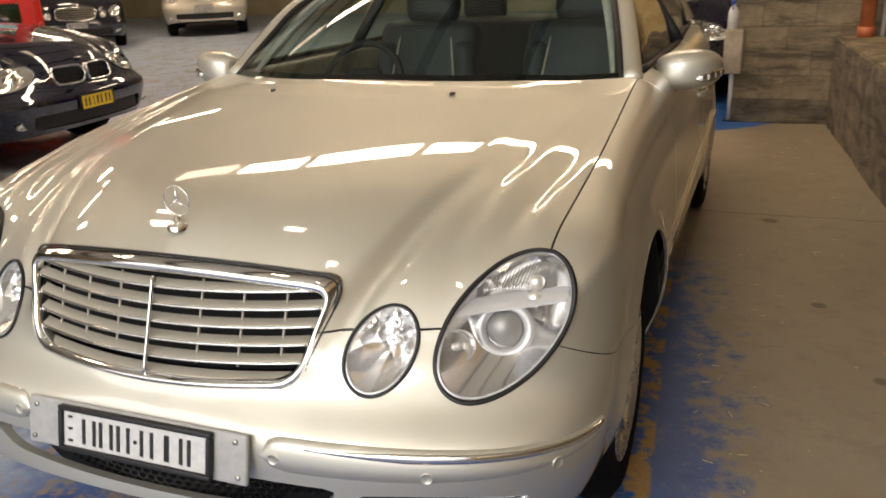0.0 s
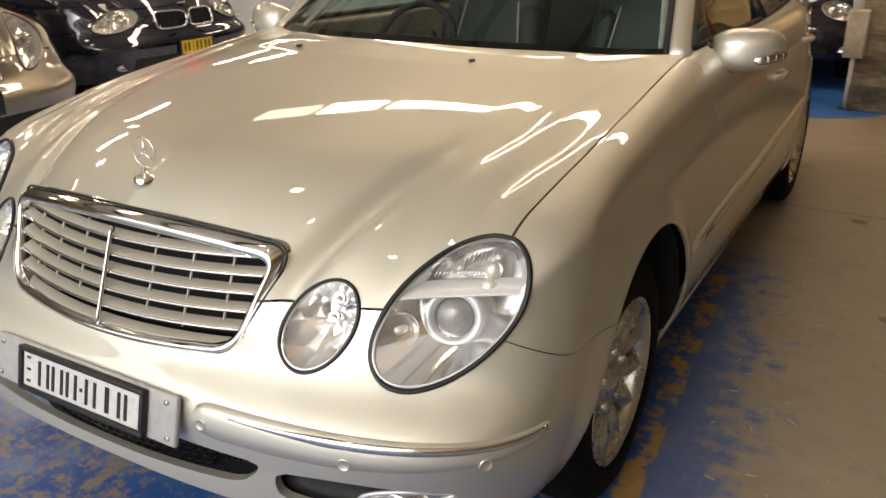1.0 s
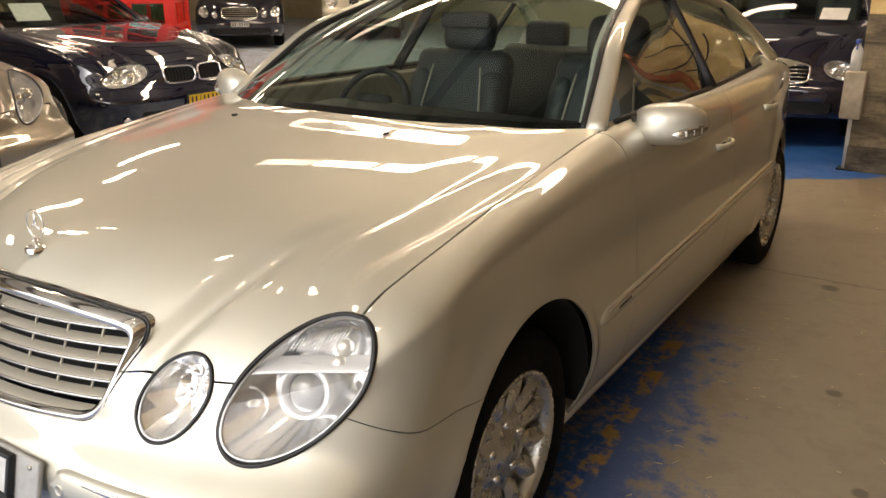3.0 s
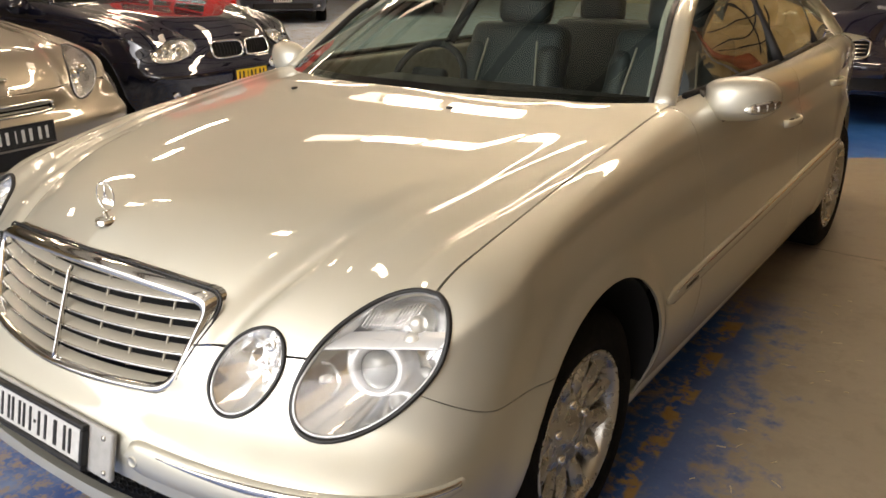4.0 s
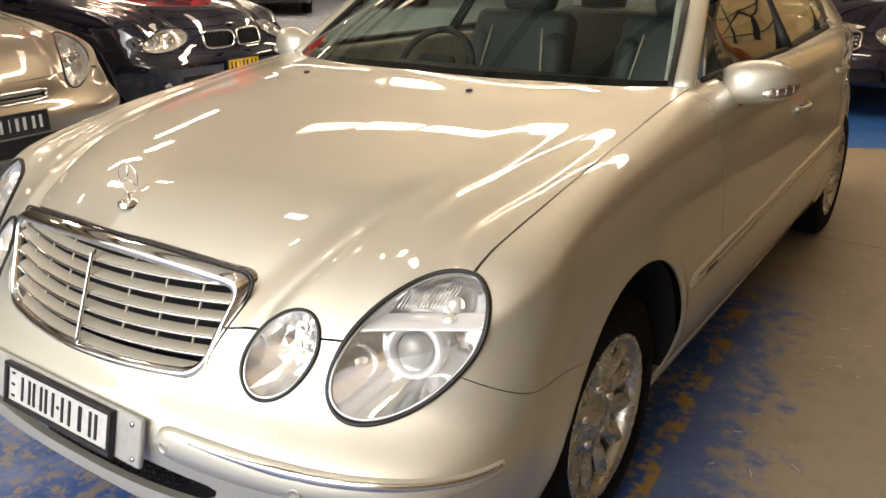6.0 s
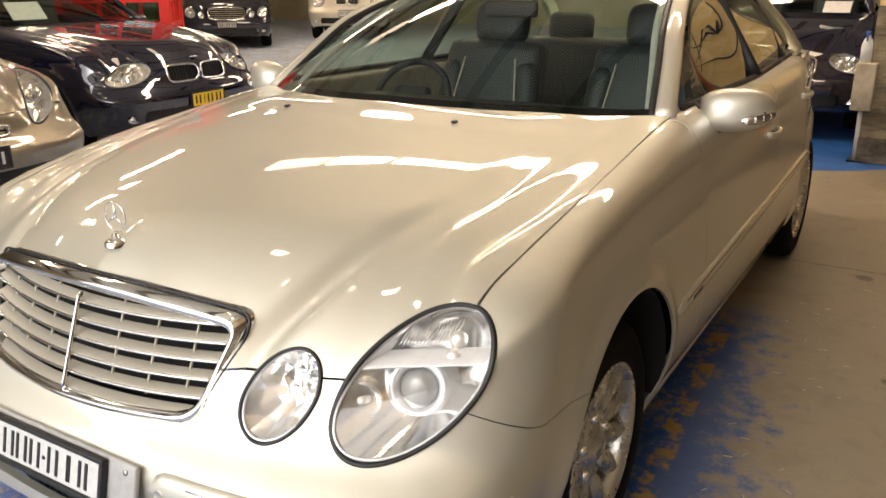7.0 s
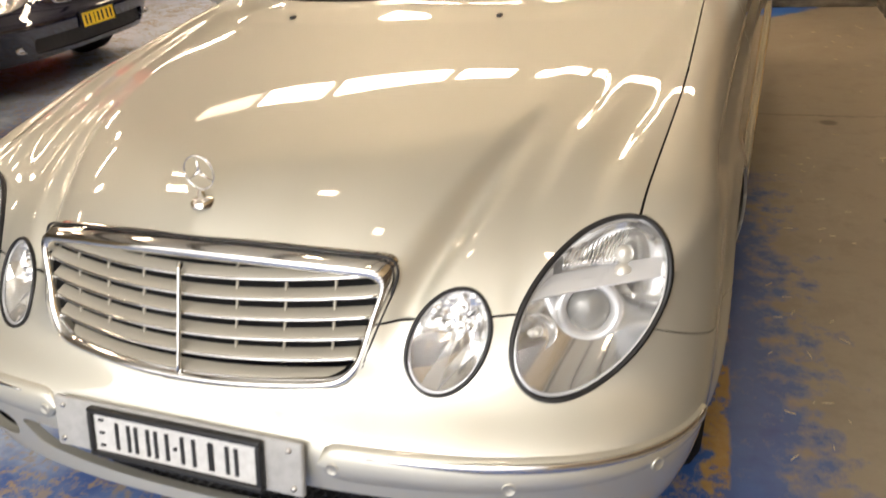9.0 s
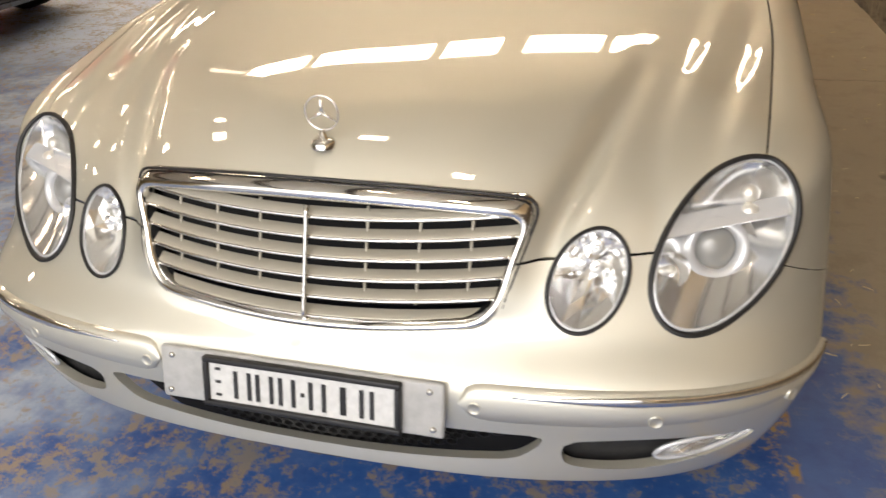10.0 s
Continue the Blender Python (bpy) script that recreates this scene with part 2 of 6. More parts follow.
class Shape:
    """The outer skin of a saloon car: nose at y = 0, tail at y = length, x across, wheels on z = 0."""

    def __init__(self, length=4.82, wide=0.912, axle=0.86, base=2.84, seam=0.715, lamp_hi=0.0):
        self.length, self.wide, self.axles, self.seam = length, wide, (axle, axle + base), seam
        zs = [0.2, 0.26, 0.32, 0.42, 0.48, 0.53, 0.56, 0.59, 0.62, 0.66, 0.72, 0.8, 0.95, 1.15]
        self.nose = smooth_table(zs, [0.05, 0.0, -0.02, -0.015, -0.02, -0.018, 0.008, 0.034, 0.044, 0.052, 0.066, 0.08, 0.13, 0.2], 0.014)
        self.deep = smooth_table(zs, [0.52, 0.5, 0.47, 0.44, 0.43, 0.43, 0.41, 0.375, 0.365, 0.375, 0.41, 0.43, 0.49, 0.6], 0.018)
        self.bow = smooth_table(zs, [2.5, 2.5, 2.6, 2.9, 3.0, 3.0, 2.6, 2.15, 2.0, 2.0, 2.0, 2.05, 2.2, 2.4], 0.02)
        self.rail_x = smooth_table([0.0, 0.39, 0.8, 1.52, 1.8, 2.6, 3.6, 4.2, 4.8], [0.76, 0.779, 0.8, 0.778, 0.8, 0.804, 0.76, 0.695, 0.62], 0.1)
        self.crown = smooth_table([0.0, 0.2, 0.4, 0.8, 1.15, 1.5], [0.87, 0.913, 0.952, 1.018, 1.06, 1.085], 0.08)
        self.edge = smooth_table([0.2, 0.39, 0.55, 0.8, 1.2, 1.52], [0.828, 0.854, 0.894, 0.948, 1.009, 1.046], 0.06)
        self.run_table = smooth_table([0.0, 0.3, 0.5, 0.62, 0.78, 0.85], [0.28, 0.36, 0.44, 0.44, 0.23, 0.19], 0.05)
        self.brow = smooth_table([0.0, 0.2, 0.33, 0.396, 0.45, 0.514, 0.56, 0.6, 0.68, 0.76, 0.8, 0.84, 0.92], [0.02, 0.034, 0.058, 0.083, 0.105, 0.128, 0.146, 0.162, 0.184, 0.206, 0.228, 0.265, 0.42], 0.02)
        self.groove = smooth_table([0.1, 0.17, 0.3, 0.5, 0.7, 0.9, 1.3], [0.405, 0.425, 0.475, 0.53, 0.565, 0.59, 0.62], 0.05)
        self.low, self.lip, self.crease = 0.6, 0.0085, 0.0055
        self.inner_rise = smooth_table([0.3, 0.45, 0.7, 1.0, 1.2, 1.45], [0, 2.0, 1.27, 0.85, 0.4, 0], 0.05)
        self.outer_rise = smooth_table([0.3, 0.45, 0.7, 1.0, 1.2, 1.45], [0, 2.1, 1.65, 1.0, 0.45, 0], 0.05)
        self.belt = smooth_table([1.3, 1.52, 1.8, 2.6, 3.6, 4.2, 4.8], [1.014, 1.046, 1.06, 1.065, 1.083, 1.08, 1.03], 0.06)
        self.waist = smooth_table([0.3, 0.53, 0.77, 1.05, 1.3, 2.0, 3.5, 4.5], [0.815, 0.84, 0.872, 0.902, 0.916, 0.924, 0.95, 0.965], 0.06)
        self.foot = smooth_table([-0.1, 0.0, 0.4, 0.6, 1.1, 3.5, 4.8], [0.335, 0.33, 0.275, 0.25, 0.255, 0.305, 0.32], 0.05)

    def seam_y(self, x):
        return self.brow(np.abs(x))

    def run(self, x):
        return self.run_table(np.abs(x))

    def flat(self, x, y):
        w = np.abs(x) / self.rail_x(y)
        start = y - 1.027 - 0.34 * x**2
        soft = lambda u: np.logaddexp(0, u / 0.005) * 0.005  # noqa: E731
        rise = np.interp(np.abs(x), [0, 0.089, 0.186, 0.272, 0.355, 0.429, 0.495], [1.37, 1.25, 1.065, 0.91, 0.835, 0.82, 0.88])
        lip = self.lip * rise * (soft(start) - soft(start - 0.1)) / 0.1 / (1 + np.exp((np.abs(x) - 0.53) / 0.03))
        lip = lip + (self.lip > 0) * 0.065 * np.clip(start, 0, 0.1) ** 2
        c, e = self.crown(y), self.edge(y)
        valley = np.exp(-(((np.abs(x) - self.groove(y)) / 0.027) ** 2))
        amp = np.interp(y, [0.1, 0.3, 0.45, 0.65, 0.9, 1.1], [0.02, 0.014, 0.0054, 0.0004, 0.0003, 0.0])
        # two shallow creases that run back above the lamps
        u = np.abs(x) - np.interp(y, [0.35, 0.58, 0.7, 0.8, 1.1, 1.5], [0.588, 0.612, 0.631, 0.638, 0.655, 0.67]) - 0.038 * (y - 0.7)
        inner = self.inner_rise(y) * self.crease
        outer = self.outer_rise(y) * self.crease
        ease = np.clip((u + 0.12) / 0.32, 0, 1)
        crease = inner * (1 + np.tanh((u - 0.0175) / 0.019)) + outer * (1 + np.tanh((u - 0.123) / 0.018))
        crease = crease - 2 * (inner + outer) * ease * ease * (3 - 2 * ease)
        return c - (c - e) * w**2.3 - 2.4 * amp * valley + lip + crease

    def hood_z(self, x, y):
        q = np.clip((y - self.seam_y(x)) / self.run(x), 0, 1)
        f = self.flat(x, y)
        low = self.low
        return low + (f - low) * np.sqrt(np.maximum(1 - (1 - q) ** 2, 0))

    def rail_z(self, y):
        y = np.asarray(y, float)
        return np.where(y < 1.5, self.hood_z(self.rail_x(y), y), self.belt(y))

    def side(self, y, z):
        top = self.rail_z(np.maximum(y, 0.3))
        x0 = self.rail_x(y)
        line = self.waist(y)
        q = np.clip((top - z) / np.clip(top - line - 0.012, 0.055, 0.14), 0, 1)
        e = np.sqrt(np.maximum(1 - (1 - q) ** 2.0, 0))
        w = self.wide - 0.075 * np.clip((0.55 - z) / 0.32, 0, 1.2) ** 2 - 0.012 * np.clip((z - 0.6) / 0.3, 0, 1)
        # the side swells out below a hollow line at the height of the door handles
        w = w + 0.006 - 0.024 * np.clip((z - line) / 0.1 + 1, 0, 1) ** 2 * np.clip((y - 0.38) / 0.3, 0, 1) * np.clip((4.5 - y) / 0.5, 0, 1)
        for a, c in zip(self.axles, (0.36, 0.395)):
            r = np.hypot(y - a - 0.015, z - c)
            w = w + 0.017 * np.exp(-(((r - 0.38) / 0.04) ** 2)) * np.clip((z - 0.2) / 0.2, 0, 1)
        w = w - 0.09 * (np.clip(y - 3.3, 0, 1.2) / 0.8) ** 1.3
        tail = np.clip((y - (self.length - 0.5)) / 0.5, 0, 1)
        return (x0 + (w - x0) * e) * np.maximum(1 - tail**3, 0) ** (1 / 2.5)

    def ring(self, phi, z):
        """The nose's plan curve at height z, from the middle (0) to the side (pi / 2)."""
        n, d = self.bow(z), self.deep(z)
        y = self.nose(z) + d * (1 - np.cos(phi) ** (2 / n))
        return self.side(y, z) * np.sin(phi) ** (2 / n), y

    def ring_y(self, x, z):
        lo, hi = np.zeros_like(x), np.full_like(x, math.pi / 2)
        for _ in range(40):
            mid = (lo + hi) / 2
            less = self.ring(mid, z)[0] < x
            lo, hi = np.where(less, mid, lo), np.where(less, hi, mid)
        return self.ring((lo + hi) / 2, z)[1]

    def hood_y(self, x, z):
        lo, hi = self.seam_y(x) + 0.0, np.full_like(x, 1.4)
        for _ in range(40):
            mid = (lo + hi) / 2
            less = self.hood_z(x, mid) < z
            lo, hi = np.where(less, mid, lo), np.where(less, hi, mid)
        return (lo + hi) / 2

    def meet(self, x, y, z):
        """Leads the nose smoothly into the bonnet's front."""
        w = np.clip((z - 0.6) / 0.1, 0, 1)
        w = w * w * (3 - 2 * w) * np.clip((0.8 - x) / 0.06, 0, 1)
        hood = self.hood_y(np.minimum(x, 0.8), np.minimum(z, 0.8))
        return np.where((z > 0.6) & (x < 0.8) & (z < 0.8), y + w * (hood - y), y)

    def front_y(self, x, z):
        """How far back the nose lies at x, z."""
        x, z = np.abs(np.asarray(x, float)), np.asarray(z, float)
        a = self.ring_y(x, np.minimum(z, 0.9))
        a = self.meet(x, a, z)
        b = np.where(x < 0.8, self.hood_y(np.minimum(x, 0.8), z), 0)
        return np.where((z > self.seam - 0.01) & (x < 0.775), b, np.where(z > self.seam - 0.01, np.maximum(a, b), a))

    def skin_x(self, y, z):
        """Half the width at y, z, nose corner included."""
        w = np.clip((self.nose(z) + self.deep(z) - y) / self.deep(z), 0, 1)
        n = self.bow(z)
        return self.side(y, z) * np.maximum(1 - w**n, 0) ** (1 / n)

    # grids
    def flank_grid(self, y0, y1, ny, nz=46):
        """The side between two stations, with close rows over the shoulder."""
        th = np.linspace(0, math.pi / 2, 28)
        verts = []
        for y in np.linspace(y0, y1, ny):
            top = float(self.rail_z(max(y, 0.3)))
            zs = np.concatenate([np.linspace(0.2, top - 0.17, nz)[:-1], top - 0.17 * (1 - np.cos(th))[::-1]])
            yy = np.full_like(zs, y)
            verts.append(np.stack([self.skin_x(yy, zs), yy, zs], 1))
        return np.concatenate(verts), grid_faces(ny, nz + 27)

    def shell_grid(self, fine=1.0):
        """Nose and right side in one sheet."""
        zs = np.linspace(0.2, 0.86, int(62 * fine))
        phis = np.linspace(0, 1, int(64 * fine)) ** 0.85 * math.pi / 2
        verts = []
        for u in phis:
            x, y = self.ring(np.full_like(zs, u), zs)
            verts.append(np.stack([x, self.meet(x, y, zs), zs], 1))
        start = self.nose(zs) + self.deep(zs)
        for w in np.linspace(0, 1, 24)[1:]:
            y = start + (0.95 - start) * w
            verts.append(np.stack([self.side(y, zs), y, zs], 1))
        return np.concatenate(verts), grid_faces(len(phis) + 23, len(zs))

    def hood_grid(self, fine=1.0):
        xs = np.linspace(-0.84, 0.84, int(250 * fine))
        ths = np.linspace(0.0, math.pi / 2, int(26 * fine))
        rear = np.linspace(0, 1, int(110 * fine))[1:]
        verts = []
        for x in xs:
            y0, run = self.seam_y(x), self.run(x)
            ys = np.concatenate([y0 + run * (1 - np.cos(ths)), y0 + run + (1.56 - y0 - run) * rear])
            verts.append(np.stack([np.full_like(ys, x), ys, self.hood_z(np.full_like(ys, x), ys)], 1))
        return np.concatenate(verts), grid_faces(len(xs), len(ths) + len(rear))


def ellipse(cx, cz, a, b, tilt, grow=0.0):
    """Inside-ness of an egg-like outline in the x, z view: a along the tilted axis, b across it."""
    c, s = math.cos(radians(tilt)), math.sin(radians(tilt))

    def g(p):
        x, z = np.abs(p[:, 0]) - cx, p[:, 2] - cz
        u, v = x * s + z * c, x * c - z * s
        return (1 - np.sqrt((u / (a + grow)) ** 2 + (v / (b + grow)) ** 2)) * b

    return g


def ellipse_points(cx, cz, a, b, tilt, n, grow=0.0, scale=1.0):
    c, s = math.cos(radians(tilt)), math.sin(radians(tilt))
    w = np.arange(n) * 2 * math.pi / n
    u, v = scale * (a + grow) * np.cos(w), scale * (b + grow) * np.sin(w)
    return cx + u * s + v * c, cz + u * c - v * s


def mirrored(v, f):
    v = np.array(v, float)
    v[:, 0] *= -1
    return v, [tuple(reversed(q)) for q in f]


def both(name, v, f, material, parent, label=""):
    """The same part on either side of the car."""
    return piece(name, v, f, material, parent, label), piece(name, *mirrored(v, f), material, parent, label)


def wheel_parts(car, at, out, spokes=12, fine=True, radius=0.327, rim_mat=None):
    """A wheel: tyre, rim with blades, hub, bolts. out: +1 or -1, the side it faces."""
    x, y, z = at
    rim_mat = rim_mat or ALLOY
    wheel = new("wheel")
    wheel.parent = car
    wheel.matrix_parent_inverse = Matrix()
    wheel.location = at
    wheel.rotation_euler = (radians(17), 0, 0 if out > 0 else math.pi)
    rr, n = 0.215, 56 if fine else 28
    half = 0.1125
    tyre = [(-half + 0.012, rr), (-half, rr + 0.025), (-half + 0.002, radius - 0.04), (-half + 0.02, radius - 0.01), (-half + 0.04, radius), (half - 0.04, radius), (half - 0.02, radius - 0.01), (half - 0.002, radius - 0.04), (half, rr + 0.03), (half - 0.006, rr + 0.008), (half - 0.014, rr)]
    piece("tyre", *lathe(tyre, n), RUBBER, wheel)
    barrel = [(-0.08, rr - 0.004), (half - 0.016, rr - 0.004), (half - 0.006, rr + 0.006), (half - 0.004, rr), (half - 0.008, rr - 0.01), (half - 0.03, rr - 0.018), (half - 0.07, rr - 0.024), (-0.06, rr - 0.03), (-0.06, 0.0)]
    rim = piece("rim", *lathe(barrel, n), rim_mat, wheel)
    if not fine:
        face = [(half - 0.03, rr - 0.02), (half - 0.05, 0.1), (half - 0.02, 0.03), (half - 0.02, 0.0)]
        piece("hub", *lathe(face, n), rim_mat, wheel)
        return wheel
    hub = [(half - 0.08, 0.132), (half - 0.05, 0.128), (half - 0.042, 0.118), (half - 0.038, 0.09), (half - 0.04, 0.06), (half - 0.03, 0.042), (half - 0.022, 0.036), (half - 0.019, 0.0)]
    piece("hub", *lathe(hub, n), rim_mat, wheel)
    for k in range(spokes):
        bm = bmesh.new()
        rows = []
        for r, w, d in ((0.096, 0.016, -0.04), (0.115, 0.023, -0.034), (0.14, 0.028, -0.028), (0.168, 0.03, -0.024), (0.19, 0.025, -0.022), (0.206, 0.013, -0.022)):
            rows.append([bm.verts.new((half + d + e, t, r)) for e, t in ((-0.035, -w * 0.8), (-0.012, -w), (-0.003, -w * 0.6), (0.003, 0.0), (-0.003, w * 0.6), (-0.012, w), (-0.035, w * 0.8))])
        for a, b in zip(rows, rows[1:]):
            for i in range(6):
                bm.faces.new((a[i], a[i + 1], b[i + 1], b[i]))
        bmesh.ops.rotate(bm, matrix=Matrix.Rotation(2 * math.pi * k / spokes, 3, "X"), verts=bm.verts)
        part("spoke", bm, rim_mat, wheel, smooth=True, sharp=60)
    for k in range(5):
        w = 2 * math.pi * k / 5
        v, f = lathe([(half - 0.045, 0.014), (half - 0.03, 0.013), (half - 0.026, 0.008), (half - 0.026, 0.0)], 10)
        v[:, 1] += 0.075 * math.cos(w)
        v[:, 2] += 0.075 * math.sin(w)
        piece("wheel_bolt", v, f, CHROME if k % 1 == 0 else ALLOY, wheel)
    return wheel


def plate_parts(parent, at, w, h, lean, material, groups, frame_mat=BLACK_TRIM, turn=0.0):
    """A number plate with a frame; its characters are plain bars."""
    plate = new("number_plate")
    plate.parent = parent
    plate.location = at
    plate.rotation_euler = (radians(lean), 0, radians(turn))
    part("plate_sheet", box(0, 0, 0, w, 0.004, h, 0.0015), material, plate)
    ring = []
    t = 0.011
    bm = bmesh.new()
    for bx, bz, sx, sz in ((0, h / 2 + t / 2 - 0.003, w + 2 * t - 0.006, t), (0, -h / 2 - t / 2 + 0.003, w + 2 * t - 0.006, t), (-w / 2 - t / 2 + 0.003, 0, t, h - 0.006), (w / 2 + t / 2 - 0.003, 0, t, h - 0.006)):
        sub = box(bx, -0.002, bz, sx, 0.016, sz, 0.003)
        me = bpy.data.meshes.new("tmp")
        sub.to_mesh(me)
        bm.from_mesh(me)
        sub.free()
        bpy.data.meshes.remove(me)
    part("plate_frame", bm, frame_mat, plate, smooth=True)
    for gx, gw, gh in groups:
        part("plate_bar", box(gx, -0.0035, -0.003, gw, 0.002, gh), BAR_BLACK, plate)
    return plate


def lamp(car, shape, side, cx, cz, a, b, tilt, kind, dome=0.018, gasket=0.008, n=56):
    """A clear lamp let into the nose: seal, glass, reflector and what sits in it."""
    lamp_ob = new("headlamp" if kind != "fog" else "fog_lamp")
    lamp_ob.parent = car

    def surf(x, z, lift):
        y = shape.front_y(x, z)
        return np.stack([side * x, y - lift, z], 1)

    x, z = ellipse_points(cx, cz, a, b, tilt, n)
    rim = surf(x, z, 0.0)
    # a fitted sheet over the rim keeps the glass smooth where it crosses the seams
    A = np.stack([np.ones(n), x - cx, z - cz, (x - cx) ** 2, (x - cx) * (z - cz), (z - cz) ** 2], 1)
    coef = np.linalg.lstsq(A, rim[:, 1], rcond=None)[0]

    def sheet(px, pz):
        dx, dz = px - cx, pz - cz
        return coef[0] + coef[1] * dx + coef[2] * dz + coef[3] * dx**2 + coef[4] * dx * dz + coef[5] * dz**2

    path = np.stack([side * x, 0.85 * rim[:, 1] + 0.15 * sheet(x, z) - 0.003, z], 1)
    v, f = tube(path, gasket, 8, closed=True, squash=(1, 0.8))
    piece("seal", v, f, GASKET, lamp_ob, "black rubber seal round the lamp")
    rings = 12
    pts, back = [], []
    for k in range(rings + 1):
        s = 1 - k / rings
        px, pz = ellipse_points(cx, cz, a, b, tilt, n, 0, max(s, 0.001))
        bulge = dome * (1 - s**2)
        pts.append(np.stack([side * px, sheet(px, pz) - bulge, pz], 1))
        back.append(np.stack([side * (cx + (px - cx) * 0.97), sheet(px, pz) + 0.004 + (0.085 if kind == "big" else 0.05 if kind == "small" else 0.03) * (1 - s**2.6), cz + (pz - cz) * 0.97], 1))
    flip = side < 0
    lens = piece("lamp_glass", np.concatenate(pts), grid_faces(rings + 1, n, flip=not flip, wrap=True), LENS, lamp_ob, "clear lamp glass")
    lens.visible_shadow = False
    if kind == "small":
        # faceted bowl
        back, m = [], 13
        rnd = random.Random(5)
        for k in range(5):
            s = 1 - k / 4
            px, pz = ellipse_points(cx, cz, a, b, tilt, m, 0, max(0.97 * s, 0.001))
            wob = np.array([rnd.uniform(-1, 1) for _ in range(m)]) * (0.008 if 0 < k < 4 else 0.0)
            back.append(np.stack([side * px, sheet(px, pz) + 0.004 + 0.05 * (1 - s**2.2) + wob, pz], 1))
        piece("reflector", np.concatenate(back), grid_faces(5, m, flip=not flip, wrap=True), REFLECTOR, lamp_ob, "faceted bright reflector", smooth=False)
    else:
        piece("reflector", np.concatenate(back), grid_faces(rings + 1, n, flip=not flip, wrap=True), REFLECTOR, lamp_ob, "bright reflector bowl")
    inner = np.stack([side * (cx + (x - cx) * 0.955), sheet(x, z) + 0.002, cz + (z - cz) * 0.955], 1)
    piece("inner_rim", *tube(inner, 0.0035, 6, closed=True), BEZEL, lamp_ob)
    return lamp_ob, sheet

# ---- the hall ----
def floor_material():
    mat = principled("painted_concrete", (0.2, 0.17, 0.13), 0.45)
    b = mat.node_tree.nodes["Principled BSDF"]
    co = node(mat, "ShaderNodeTexCoord")
    sep = node(mat, "ShaderNodeSeparateXYZ")
    wire(mat, co.outputs["Object"], sep.inputs[0])

    def noise_of(scale, detail=6.0, rough=0.6):
        n = node(mat, "ShaderNodeTexNoise", Scale=scale, Detail=detail, Roughness=rough)
        wire(mat, co.outputs["Object"], n.inputs["Vector"])
        return n.outputs["Fac"]

    def math_of(op, a, b2=None, clamp=False):
        m = node(mat, "ShaderNodeMath")
        m.operation, m.use_clamp = op, clamp
        for i, v in enumerate((a, b2)):
            if v is None:
                continue
            if isinstance(v, (int, float)):
                m.inputs[i].default_value = v
            else:
                wire(mat, v, m.inputs[i])
        return m.outputs[0]

    def range_of(v, a, b2, c=0.0, d=1.0):
        m = node(mat, "ShaderNodeMapRange")
        for i, q in enumerate((a, b2, c, d)):
            m.inputs[i + 1].default_value = q
        wire(mat, v, m.inputs[0])
        return m.outputs[0]

    def mix(fac, a, b2):
        m = node(mat, "ShaderNodeMix")
        m.data_type = "RGBA"
        if isinstance(fac, float):
            m.inputs["Factor"].default_value = fac
        else:
            wire(mat, fac, m.inputs["Factor"])
        for key, v in ((6, a), (7, b2)):
            if isinstance(v, tuple):
                m.inputs[key].default_value = (*v, 1)
            else:
                wire(mat, v, m.inputs[key])
        return m.outputs[2]

    grime = noise_of(1.3, 8.0, 0.65)
    fine = noise_of(28.0, 6.0, 0.7)
    mid = noise_of(6.0, 8.0, 0.7)
    patch = noise_of(2.4, 6.0, 0.62)
    X, Y = sep.outputs[0], sep.outputs[1]
    tiny = noise_of(14.0, 5.0, 0.65)
    concrete = mix(range_of(grime, 0.35, 0.68), (0.25, 0.205, 0.14), (0.37, 0.315, 0.225))
    concrete = mix(range_of(fine, 0.3, 0.75), concrete, (0.29, 0.25, 0.18))
    concrete = mix(math_of("MULTIPLY", range_of(mid, 0.5, 0.62), 0.35), concrete, (0.2, 0.165, 0.12))
    blue = mix(range_of(mid, 0.3, 0.7), (0.016, 0.065, 0.25), (0.055, 0.15, 0.4))
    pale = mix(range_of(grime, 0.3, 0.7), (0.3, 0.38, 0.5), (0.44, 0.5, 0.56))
    ochre = mix(range_of(fine, 0.3, 0.7), (0.36, 0.19, 0.035), (0.42, 0.29, 0.11))
    # how far a point lies to the lane's side of the old line along the bay
    off = math_of("ADD", math_of("SUBTRACT", X, 0.98), math_of("MULTIPLY", Y, 0.072))
    off = math_of("ADD", off, math_of("MULTIPLY", math_of("SUBTRACT", tiny, 0.5), 0.03))
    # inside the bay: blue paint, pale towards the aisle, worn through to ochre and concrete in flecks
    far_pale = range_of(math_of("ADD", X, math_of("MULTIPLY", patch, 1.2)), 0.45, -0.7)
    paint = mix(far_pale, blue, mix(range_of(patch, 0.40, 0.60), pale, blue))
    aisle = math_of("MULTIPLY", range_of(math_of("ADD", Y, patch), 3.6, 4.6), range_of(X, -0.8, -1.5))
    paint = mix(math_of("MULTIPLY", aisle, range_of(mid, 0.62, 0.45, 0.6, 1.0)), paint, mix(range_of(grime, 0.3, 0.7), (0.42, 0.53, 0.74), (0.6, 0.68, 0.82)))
    speck = noise_of(24.0, 6.0, 0.7)
    flecks = math_of("MULTIPLY", range_of(math_of("ADD", math_of("MULTIPLY", speck, 0.42), math_of("ADD", math_of("MULTIPLY", mid, 0.3), math_of("MULTIPLY", patch, 0.28))), 0.5, 0.565), 0.85)
    paint = mix(flecks, paint, mix(range_of(mid, 0.4, 0.6), ochre, concrete))
